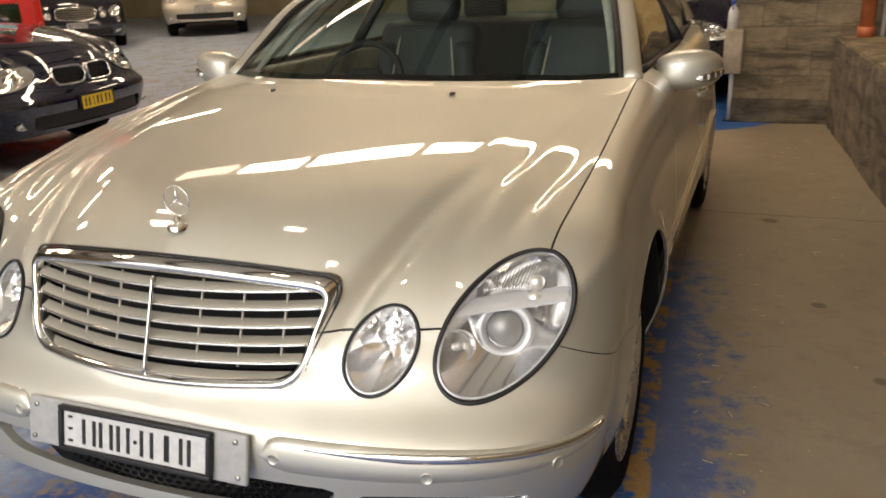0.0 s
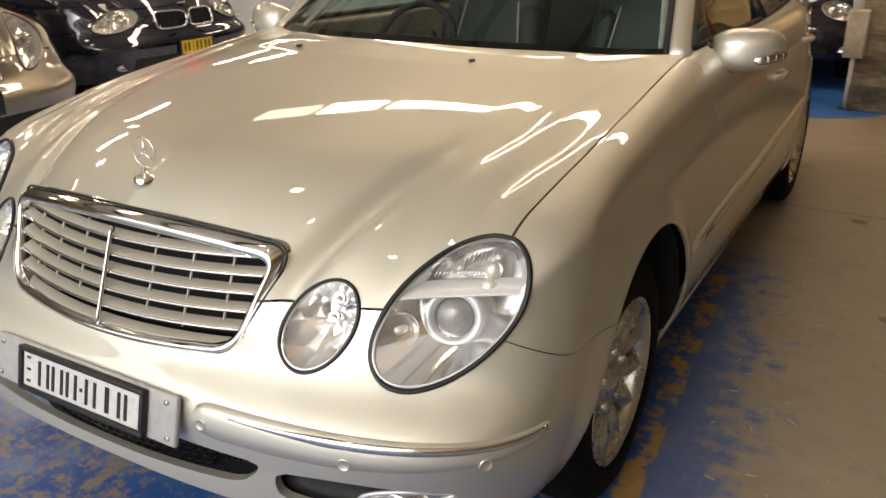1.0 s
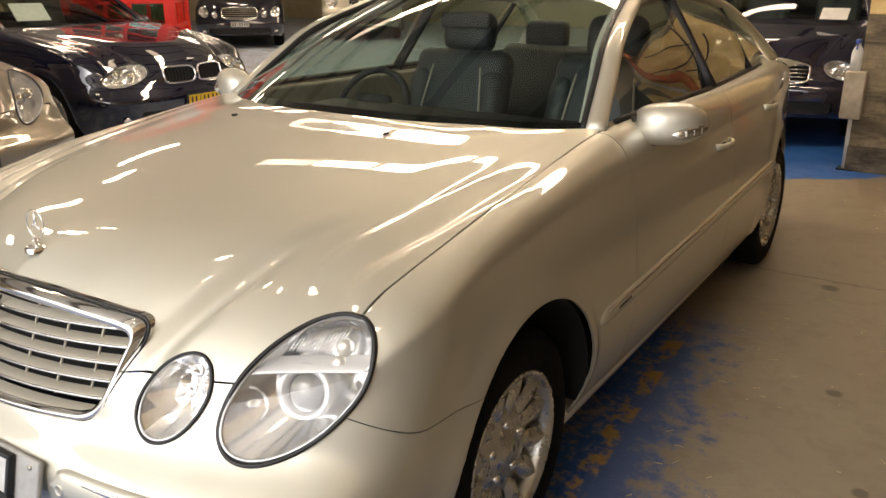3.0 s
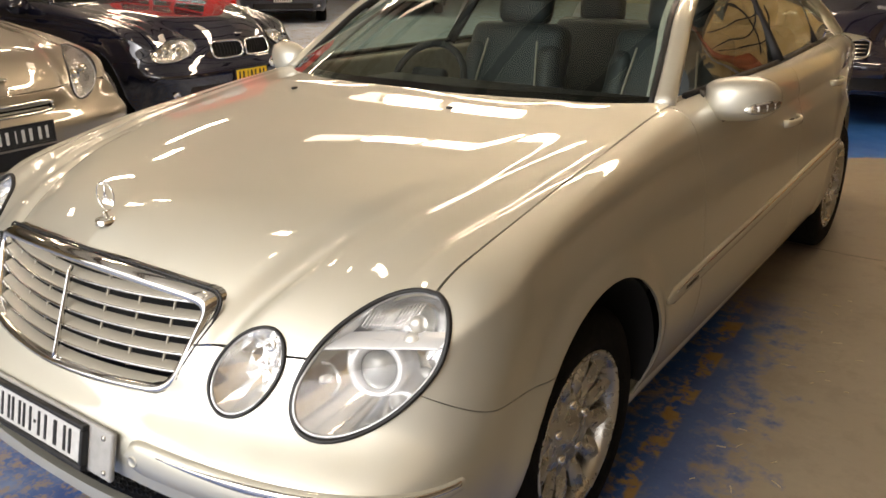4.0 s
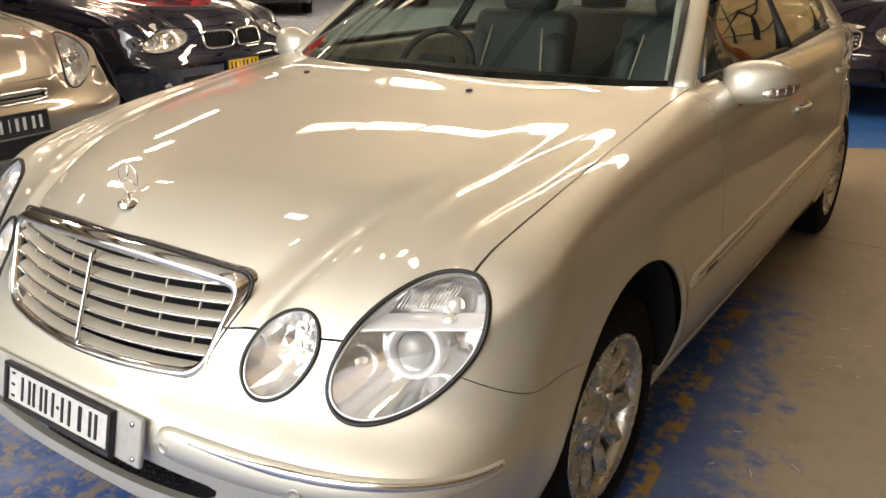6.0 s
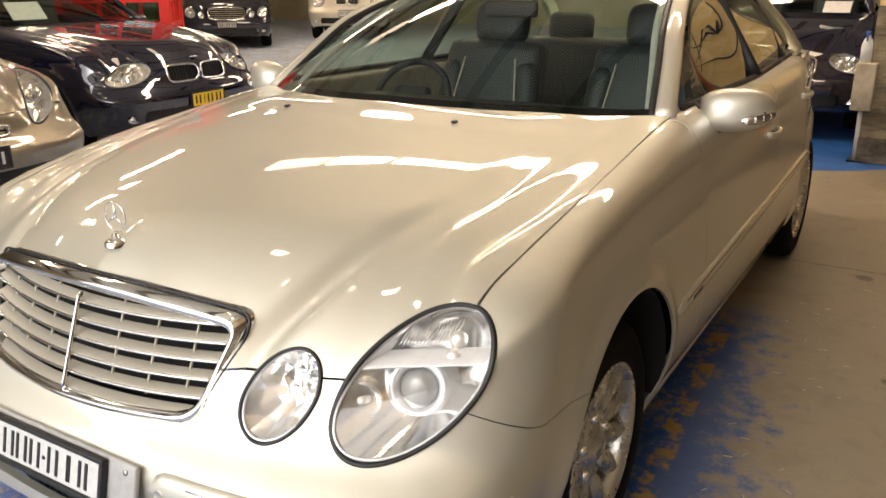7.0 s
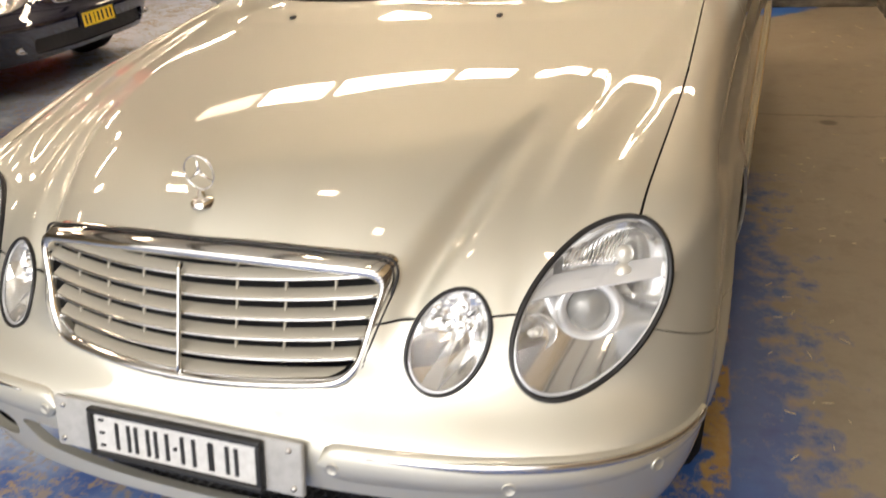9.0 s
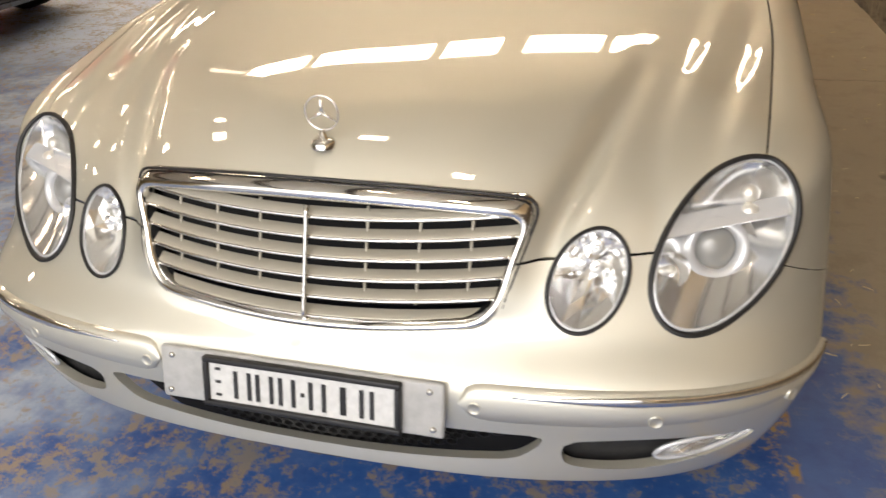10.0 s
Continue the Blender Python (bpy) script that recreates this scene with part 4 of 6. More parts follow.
def build_saloon():
    car = thing("saloon_car", "champagne silver four-door saloon parked on a blue painted bay", "car", pose(0, 0, 0.024, -0.974, 0, 0))
    G = 0.002
    big_out = lambda p: -ellipse(*BIG)(p)  # noqa: E731
    small_out = lambda p: -ellipse(*SMALL)(p)  # noqa: E731
    # bonnet
    v, f = S.hood_grid()
    for g in (lambda p: S.rail_x(p[:, 1]) - np.abs(p[:, 0]) - G, lambda p: p[:, 2] - S.seam - G, lambda p: rear_edge(p[:, 0]) - p[:, 1], lambda p: -grille_in(p, 0.004), big_out, small_out):
        v, f = clip(v, f, g)
    piece("bonnet", *flange(v, f, 0.02), SILVER, car, "champagne silver bonnet with lamp-lit reflections")
    # nose and sides
    sv, sf = S.shell_grid()
    body_low = lambda p: p[:, 2] - S.foot(p[:, 1])  # noqa: E731
    v, f = sv, sf
    for g in (body_low, lambda p: np.where(p[:, 0] < 0.73, S.seam - p[:, 2], fender_seam(p) + 0.4 * G) - G, lambda p: -grille_in(p, 0.004), big_out, small_out, lambda p: -mesh_in(p), lambda p: -vent_in(p), arch_out, lambda p: 0.9 - p[:, 1]):
        v, f = clip(v, f, g)
    v2, f2 = mirrored(v, f)
    piece("front_bumper", *flange(*weld(*join((v, f), (v2, f2))), 0.02), SILVER, car, "champagne silver front bumper")
    # wing
    v, f = S.flank_grid(0.16, 1.66, 110)
    for g in (lambda p: np.maximum(-fender_seam(p) - 0.6 * G, p[:, 1] - 1.0), big_out, body_low, arch_out, lambda p: 1.60 - 0.12 * (p[:, 2] - 0.3) - p[:, 1] - G, lambda p: p[:, 0] - 0.73, lambda p: p[:, 0] - S.rail_x(p[:, 1]) - G):
        v, f = clip(v, f, g)
    both("front_wing", *flange(v, f, 0.008), SILVER, car)
    # doors and rear quarter
    doors = ((1.60, 2.66, "front_door"), (2.66, 3.5, "rear_door"), (3.5, 4.85, "rear_quarter"))
    for y0, y1, name in doors:
        v, f = S.flank_grid(y0 - 0.14, y1, 44)
        lean0 = -0.12 if y0 < 2 else 0.0
        for g in (lambda p: p[:, 1] - y0 - lean0 * (p[:, 2] - 0.3) - G, lambda p: y1 - p[:, 1] - G, lambda p: S.belt(p[:, 1]) - p[:, 2], body_low, arch_out):
            v, f = clip(v, f, g)
        r, l = both(name, *flange(v, f, 0.02), SILVER, car)
        if name.endswith("door"):
            hy, hz = (2.49, 0.875) if y0 < 2 else (3.31, 0.935)
            for sgn, owner in ((1, r), (-1, l)):
                hx = float(S.side(np.array([hy]), np.array([hz]))[0])
                t = np.linspace(-1, 1, 9)
                path = np.stack([sgn * (hx + 0.028 * (1 - t**4)), hy + 0.095 * t, hz + 0 * t], 1)
                piece("door_handle", *tube(path, 0.012, 8, squash=(0.8, 1.2)), SILVER, owner)
                cup = np.stack([sgn * (hx + 0.001 + 0 * t), hy + 0.06 * t, hz - 0.012 + 0 * t], 1)
                piece("handle_recess", *tube(cup, 0.02 * np.sqrt(1 - 0.9 * t**2), 10, squash=(0.15, 1)), DARK, owner)
    # sill under the doors
    t = np.linspace(1.2, 3.36, 24)
    sill = np.stack([0.835 + 0 * t, t, S.foot(t) - 0.012], 1)
    both("sill", *tube(sill, 0.036, 10, squash=(0.6, 1)), SILVER, car)
    # tail
    zz = np.linspace(0.3, 1.06, 20)
    xx = np.linspace(-0.6, 0.6, 14)
    tail = np.array([(x, 4.79 - 0.05 * (x / 0.6) ** 2, z) for x in xx for z in zz])
    piece("boot_panel", tail, grid_faces(14, 20), SILVER, car)
    lid = np.array([(x, y, 1.09 - 0.05 * (abs(x) / 0.75) ** 3 - 0.02 * (y - 4.0)) for x in np.linspace(-0.76, 0.76, 14) for y in np.linspace(3.75, 4.8, 10)])
    piece("boot_lid", lid, grid_faces(14, 10, flip=True), SILVER, car)
    # wheel housings
    for a in S.axles:
        prof = [(0.0, 0.35), (0.25, 0.35), (0.25, 0.0)]
        w = np.linspace(-0.16, math.pi + 0.16, 26)
        hy, hz = a + 0.015 + 0.37 * np.cos(w), 0.36 + 0.37 * np.sin(w)
        hx = np.minimum(0.908, S.side(hy, hz) - 0.006)
        vv = np.concatenate([np.stack([hx, hy, hz], 1), np.stack([0 * hx + 0.588, hy, hz], 1)])
        ff = grid_faces(2, 26)
        v1, f1 = vv, ff
        cap = np.array([(0.585, a + 0.015, 0.3)] + [(0.585, a + 0.015 + 0.37 * math.cos(q), 0.36 + 0.37 * math.sin(q)) for q in w])
        v1, f1 = join((v1, f1), (cap, [(0, i, i + 1) for i in range(1, 26)]))
        both("wheel_housing", v1, f1, DARK, car)
        for sgn in (1, -1):
            wheel_parts(car, (sgn * 0.775, a, 0.303 + 0.017 * a), sgn)
    # underside and engine bay behind the openings
    part("underbody", box(0, 2.4, 0.25, 1.12, 4.1, 0.14, 0.02), DARK, car)
    part("floor_pan", box(0, 2.28, 0.24, 1.62, 1.98, 0.12, 0.02), DARK, car)
    bm = box(0, 0.30, 0.55, 1.0, 0.02, 0.5)
    part("radiator", bm, DARK, car)

    # grille
    grille = new("grille")
    grille.parent = car
    w = np.linspace(0, 2 * math.pi, 361)[:-1]

    def outline(grow):
        out = []
        for q in w:
            lo, hi = 0.0, 0.7
            for _ in range(30):
                mid = (lo + hi) / 2
                p = np.array([[mid * math.cos(q), 0, 0.71 + mid * math.sin(q)]])
                x_in = grille_in(p, grow)[0] > 0
                lo, hi = (mid, hi) if x_in else (lo, mid)
            out.append((lo * math.cos(q), 0.71 + lo * math.sin(q)))
        return np.array(out)

    def band(outer, inner, y_out, y_mid, y_in, name, material, label=""):
        rows = [np.stack([o[:, 0], grille_y(o[:, 0], o[:, 1]) + dy, o[:, 1]], 1) for o, dy in ((outer, y_out), (0.75 * outer + 0.25 * inner, y_mid), (0.3 * outer + 0.7 * inner, y_mid), (inner, y_in), (inner, y_in + 0.03))]
        rows.insert(0, rows[0] + (0, 0.05, 0))
        rows[1][:, 1] = np.minimum(rows[1][:, 1], S.front_y(outer[:, 0], outer[:, 1]) + 0.004)
        rows[2][:, 1] = 0.5 * rows[2][:, 1] + 0.5 * np.minimum(rows[2][:, 1], rows[1][:, 1] - 0.006)
        return piece(name, np.concatenate(rows), grid_faces(6, len(w), wrap=True), material, grille, label)

    o, i = outline(0.004), outline(-0.012)
    up = np.clip((o[:, 1] - 0.73) / 0.08, 0, 1)[:, None] ** 2
    i = i + up * np.array([0, -0.01])
    band(o, i, 0.012, -0.012, -0.004, "grille_frame", CHROME, "chrome grille frame")
    piece("grille_seal", *tube(np.stack([outline(0.008)[:, 0], np.minimum(grille_y(*outline(0.008).T) + 0.012, S.front_y(*outline(0.008).T) + 0.003), outline(0.008)[:, 1]], 1), 0.003, 6, closed=True), GASKET, grille)
    back = outline(-0.008)
    piece("grille_backing", np.stack([back[:, 0], grille_y(back[:, 0], back[:, 1]) + 0.06, back[:, 1]], 1), [tuple(range(len(w)))], DARK, grille)
    levels = [0.62 + 0.0341 * k for k in range(6)]
    for k, z0 in enumerate(levels):
        wid = 0.332 + 0.062 * (z0 - 0.61) / 0.19 - (0.001 if k else 0.014)
        xs = np.linspace(-wid, wid, 40)
        zz = z0 - 0.006 * (1 - (xs / 0.4) ** 2) + 0.004 * (xs / 0.4) ** 2
        prof = [(0.026, 0.009), (0.004, 0.003), (0.001, 0.0), (0.005, -0.0035), (0.026, 0.004)]
        vv = np.concatenate([np.stack([xs, grille_y(xs, zz) + dy, zz + dz], 1) for dy, dz in prof])
        slat = piece("grille_slat", vv, grid_faces(5, 40), SLAT_GREY, grille)
        edge = np.stack([xs, grille_y(xs, zz) - 0.0005, zz - 0.001], 1)
        piece("slat_edge", *tube(edge, 0.0028, 6), CHROME, slat)
    for xk in (-0.29, -0.2, -0.105, 0.105, 0.2, 0.29):
        zz = np.linspace(0.635 if abs(xk) < 0.25 else 0.645, 0.80, 12)
        path = np.stack([xk + 0.1 * xk * (zz - 0.7), grille_y(np.full_like(zz, xk), zz) + 0.019, zz], 1)
        piece("grille_bar", *tube(path, 0.0028, 6), SLAT_GREY, grille)
    zz = np.linspace(0.612, 0.806, 14)
    path = np.stack([0 * zz, grille_y(0 * zz, zz) - 0.006, zz], 1)
    piece("centre_bar", *tube(path, 0.0058, 8, squash=(0.75, 1.2)), CHROME, grille)

    # lamps
    for side in (1, -1):
        lo, sheet = lamp(car, S, side, *BIG, "big", dome=0.02, gasket=0.006)
        px, pz = 0.708, 0.692
        py = float(sheet(np.array(px), np.array(pz)))
        rim = lathe([(0.05, 0.064), (0.002, 0.061), (-0.006, 0.058), (-0.009, 0.052), (-0.007, 0.045), (0.0, 0.04), (0.01, 0.038)], 40)
        lens = lathe([(0.01, 0.038), (0.002, 0.034), (-0.005, 0.025), (-0.009, 0.013), (-0.01, 0.0)], 32)

        def forward(mesh, at, out=0.3, up=0.3):
            """Turns a lathe's axis forward and outward."""
            vv, ff = mesh
            m = Matrix.Rotation(side * out, 3, "Z") @ Matrix.Rotation(-up, 3, "X") @ Matrix.Rotation(radians(90), 3, "Z")
            vv = np.array([m @ Vector(q) for q in vv]) + at
            return vv, ff

        at = np.array([side * px, py + 0.05, pz])
        piece("projector_ring", *forward(rim, at), BEZEL, lo, "silver projector ring")
        piece("projector_lens", *forward(lens, at), PROJECTOR, lo, "glass projector lens")
        for dx, dz, big in ((0.05, 0.085, 0.75), (0.052, 0.058, 0.7), (-0.074, -0.016, 1.3)):
            ax, az = px + dx, pz + dz
            ay = float(sheet(np.array(ax), np.array(az)))
            if big < 1:
                dome = lathe([(0.014, 0.017), (0.001, 0.0165), (-0.004, 0.0135), (-0.007, 0.008), (-0.008, 0.0)], 24)
                piece("bulb_cup", *forward(dome, np.array([side * ax, ay + 0.024, az])), BULB, lo)
            else:
                cone = lathe([(0.004, 0.033), (0.006, 0.031), (0.016, 0.025), (0.026, 0.012), (0.028, 0.0)], 24)
                piece("bulb_cup", *forward(cone, np.array([side * ax, ay + 0.026, az])), REFLECTOR, lo)
                dome = lathe([(0.03, 0.008), (0.004, 0.008), (-0.004, 0.006), (-0.007, 0.0)], 14)
                piece("bulb", *forward(dome, np.array([side * ax, ay + 0.026, az])), BULB, lo)
        halo = lathe([(0.022, 0.08), (0.029, 0.076), (0.034, 0.069), (0.037, 0.06)], 44)
        piece("projector_surround", *forward(halo, at), CHROME, lo)
        # bright shelf between dipped beam and indicator
        xs = np.linspace(-0.1, 0.105, 18)
        top = pz + 0.043 + 0.1 * xs
        rows = []
        for dz, dy in ((0.0, 0.03), (0.002, 0.008), (0.006, 0.006), (0.024, 0.034)):
            zz = top + dz
            rows.append(np.stack([side * (px + 0.01 + xs), sheet(px + 0.01 + xs, zz) + dy, zz], 1))
        piece("lamp_shelf", np.concatenate(rows), grid_faces(4, 18), BEZEL, lo)
        for k in range(15):
            ax = px - 0.05 + 0.0062 * k
            za, zb = pz + 0.07, pz + 0.098 + 0.0018 * k
            zz = np.linspace(za, zb, 5)
            path = np.stack([side * (ax + 0.3 * (zz - za)), sheet(ax + 0 * zz, zz) + 0.026, zz], 1)
            piece("lamp_rib", *tube(path, 0.0016, 5), REFLECTOR, lo)
        sm, sheet2 = lamp(car, S, side, *SMALL, "small", dome=0.014, gasket=0.0044)
        for dx, dz, r in ((0.008, 0.038, 0.014), (0.01, 0.008, 0.012)):
            ax, az = SMALL[0] + dx, SMALL[1] + dz
            ay = float(sheet2(np.array(ax), np.array(az)))
            cup = lathe([(0.02, r), (0.0, r * 0.9), (0.012, r * 0.5), (-0.006, r * 0.28), (-0.01, 0.0)], 20)
            piece("bulb_cup", *forward(cup, np.array([side * ax, ay + 0.022, az]), 0.15), REFLECTOR, sm)
    # bumper strips, sensors, intakes
    for side in (1, -1):
        ph = np.linspace(0, 1, 60)
        xs0 = 0.298
        lo_, hi_ = 0.0, math.pi / 2
        for _ in range(40):
            mid = (lo_ + hi_) / 2
            lo_, hi_ = (mid, hi_) if S.ring(np.array([mid]), np.array([0.5]))[0][0] < xs0 else (lo_, mid)
        phis = lo_ + (1.40 - lo_) * ph
        mid_z = 0.503 + 0.014 * ph**2
        half = 0.034 * np.sqrt(np.clip(1 - (1 - np.minimum(ph / 0.05, 1)) ** 2, 0, 1)) * (1 - 0.72 * ph**1.8) + 0.002
        rows = []
        for q, lift in ((-1.0, -0.004), (-0.96, 0.004), (-0.8, 0.009), (-0.2, 0.010), (0.4, 0.010), (0.8, 0.009), (0.96, 0.004), (1.0, -0.004)):
            z = mid_z + q * half
            x, y = S.ring(phis, z)
            x2, y2 = S.ring(phis + 0.01, z)
            nx, ny = (y2 - y), -(x2 - x)
            ln = np.maximum(np.hypot(nx, ny), 1e-9)
            rows.append(np.stack([side * (x + lift * nx / ln), y + lift * ny / ln, z], 1))
        strip = piece("bumper_strip", np.concatenate(rows), grid_faces(8, 60, flip=side > 0), SILVER, car)
        for q, lift, r in ((0.62, 0.0095, 0.0),):
            z = mid_z + q * half
            x, y = S.ring(phis, z)
            x2, y2 = S.ring(phis + 0.01, z)
            nx, ny = (y2 - y), -(x2 - x)
            ln = np.maximum(np.hypot(nx, ny), 1e-9)
            keep = slice(5, 59)
            path = np.stack([side * (x + lift * nx / ln), y + lift * ny / ln, z], 1)[keep]
            rad = (0.0115 * np.clip((ph - 0.05) / 0.25, 0.12, 1) * (1 - 0.45 * ph**2))[keep]
            piece("chrome_strip", *tube(path, rad, 8, squash=(0.55, 1.0)), CHROME, strip, "chrome trim strip along the bumper")
        for sx, sz in ((0.326, 0.498), (0.628, 0.488), (0.845, 0.492)):
            sy = float(S.ring_y(np.array([sx]), np.array([sz]))[0])
            ang = math.atan2(float(S.ring_y(np.array([sx + 0.01]), np.array([sz]))[0]) - sy, 0.01)
            disc = lathe([(0.012, 0.0125), (-0.011, 0.0125), (-0.0125, 0.011), (-0.0115, 0.0105), (-0.0125, 0.0)], 20)
            vv = np.array([Matrix.Rotation(side * ang, 3, "Z") @ Matrix.Rotation(radians(90), 3, "Z") @ Vector(q) for q in disc[0]])
            piece("parking_sensor", vv + np.array([side * sx, sy, sz]), disc[1], SILVER, car, "round parking sensor")
        # fog lamp and side intake
        xs = np.linspace(0.45, 0.84, 24)
        zs = np.linspace(0.335, 0.45, 8)
        vv = np.array([(side * x, float(S.ring_y(np.array([x]), np.array([0.38]))[0]) + 0.035, z) for x in xs for z in zs])
        piece("intake_backing", vv, grid_faces(24, 8, flip=side < 0), BLACK_TRIM, car)
        fog = new("fog_lamp")
        fog.parent = car
        a = np.linspace(0, 2 * math.pi, 33)[:-1]
        fx = 0.716 + 0.082 * np.cos(a)
        fz = 0.402 + 0.027 * np.sin(a) * (0.75 - 0.25 * np.cos(a)) + 0.014 * np.cos(a)
        fy = S.ring_y(fx, fz)
        vv = np.concatenate([np.stack([side * (0.716 + (fx - 0.716) * s), fy + 0.008 - 0.006 * (1 - s), 0.402 + (fz - 0.402) * s], 1) for s in (1, 0.7, 0.35, 0.001)])
        lens = piece("lamp_glass", vv, grid_faces(4, 32, wrap=True), LENS, fog)
        lens.visible_shadow = False
        vv = np.concatenate([np.stack([side * (0.716 + (fx - 0.716) * s), fy + 0.01 + 0.03 * (1 - s * s), 0.402 + (fz - 0.402) * s], 1) for s in (1, 0.85, 0.6, 0.3, 0.001)])
        piece("reflector", vv, grid_faces(5, 32, wrap=True), REFLECTOR, fog)
        piece("seal", *tube(np.stack([side * fx, fy + 0.006, fz], 1), 0.0045, 6, closed=True), BEZEL, fog)
    # honeycomb
    cells = []
    r = 0.0135
    for row in range(-1, 8):
        for col in range(-21, 22):
            cxh, czh = col * r * 1.76 + (row % 2) * r * 0.88, 0.355 + row * r * 1.02
            pin = np.array([[cxh, 0, czh]])
            if mesh_in(pin)[0] < -0.012:
                continue
            a = np.arange(6) * math.pi / 3 + math.pi / 6
            yb = float(S.nose(0.4)) + 0.55 * cxh**2 + 0.022
            ring = [(cxh + k * r * math.cos(q), yb + d, czh + 0.62 * k * r * math.sin(q)) for k, d in ((1.0, 0.0), (0.78, 0.0), (0.72, 0.016)) for q in a]
            cells.append((np.array(ring), grid_faces(3, 6, wrap=True)))
    piece("intake_mesh", *join(*cells), BLACK_TRIM, car, "black honeycomb intake mesh", smooth=False)
    xs = np.linspace(-0.62, 0.62, 30)
    vv = np.array([(x, float(S.nose(0.4)) + 0.55 * x * x + 0.045, z) for x in xs for z in np.linspace(0.28, 0.47, 4)])
    piece("intake_backing", vv, grid_faces(30, 4), DARK, car)

    # plate on its holder
    lean = -12
    holder = new("plate_holder")
    holder.parent = car
    holder.location = (-0.004, -0.032, 0.491)
    holder.rotation_euler = (radians(lean), 0, 0)
    part("holder_board", box(0, 0, 0, 0.562, 0.014, 0.106, 0.006), BOARD_GREY, holder, "pale grey plate holder board", smooth=True)
    for sx, sz in ((-0.255, 0.036), (0.255, 0.036), (0.262, -0.036), (-0.262, -0.036)):
        v, f = lathe([(0.0, 0.006), (0.004, 0.005), (0.004, 0.0)], 10)
        v = np.array([Matrix.Rotation(radians(-90), 3, "Z") @ Vector(q) for q in v]) + (sx, -0.007, sz)
        piece("screw", v, f, ALLOY, holder)
    plate = plate_parts(car, (0.008, -0.046, 0.494), 0.372, 0.083, lean, PLATE_WHITE, ())
    for bx, bw in ((-0.115, 0.036), (-0.07, 0.036), (-0.025, 0.034), (0.035, 0.034), (0.085, 0.012), (0.13, 0.028)):
        for q in (-1, 1):
            part("plate_bar", box(bx + q * (bw / 2 - 0.0042), -0.0032, -0.002, 0.0085, 0.002, 0.055, 0.0006), BAR_BLACK, plate)
    part("plate_bar", box(0.006, -0.0035, -0.002, 0.007, 0.002, 0.007), BAR_BLACK, plate)
    for zk in (0.026, 0.0, -0.026):
        part("plate_bar", box(-0.165, -0.0032, zk, 0.011, 0.002, 0.005), BAR_BLACK, plate)

    # star on the bonnet
    star = new("bonnet_ornament")
    star.parent = car
    star.location = (0.0, 0.19, 0.885)
    base = lathe([(-0.006, 0.024), (0.004, 0.023), (0.008, 0.017), (0.01, 0.008), (0.022, 0.006), (0.026, 0.0)], 24, axis="z")
    piece("base", *base, CHROME, star)
    a = np.linspace(0, 2 * math.pi, 41)[:-1]
    ring = np.stack([0.0325 * np.cos(a), 0.006 + 0.0 * a, 0.056 + 0.0325 * np.sin(a)], 1)
    piece("ring", *tube(ring, 0.0018, 8, closed=True, up=(0, 1, 0)), CHROME, star)
    for k in range(3):
        q = math.pi / 2 + 2 * math.pi * k / 3
        path = np.array([(s * math.cos(q), 0.006, 0.056 + s * math.sin(q)) for s in (0.0, 0.012, 0.031)])
        piece("spoke", *tube(path, [0.005, 0.003, 0.001], 4, up=(0, 1, 0)), CHROME, star)

    # washer jets
    for xk in (-0.306, 0.306):
        yk = 1.09
        zk = float(S.hood_z(np.array([xk]), np.array([yk]))[0])
        part("washer_jet", box(xk, yk, zk + 0.003, 0.013, 0.02, 0.008, 0.003), BLACK_TRIM, car, smooth=True)
    return car


PROJECTOR = principled("projector_glass", (0.3, 0.3, 0.29), 0.25, 0.2)
saloon = build_saloon()

# ---- the saloon's cabin ----
def strip_between(a, b, n=16, bulge=None, rows=10):
    """A ruled sheet between two curves, with a bulge across it."""
    a, b = np.asarray(a, float), np.asarray(b, float)
    out = []
    for i in range(rows):
        w = i / (rows - 1)
        p = a * (1 - w) + b * w
        if bulge is not None:
            p = p + np.outer(np.ones(len(p)), bulge) * 4 * w * (1 - w)
        out.append(p)
    return np.concatenate(out), grid_faces(rows, len(a))


def curve(points, n=24):
    """A smooth line through a few points."""
    p = np.asarray(points, float)
    t = np.linspace(0, len(p) - 1, n)
    q = np.vstack([2 * p[0] - p[1], p, 2 * p[-1] - p[-2]])
    out = []
    for s in t:
        i = min(int(s), len(p) - 2)
        u = s - i
        p0, p1, p2, p3 = q[i], q[i + 1], q[i + 2], q[i + 3]
        out.append(0.5 * (2 * p1 + (p2 - p0) * u + (2 * p0 - 5 * p1 + 4 * p2 - p3) * u**2 + (3 * p1 - p0 - 3 * p2 + p3) * u**3))
    return np.array(out)


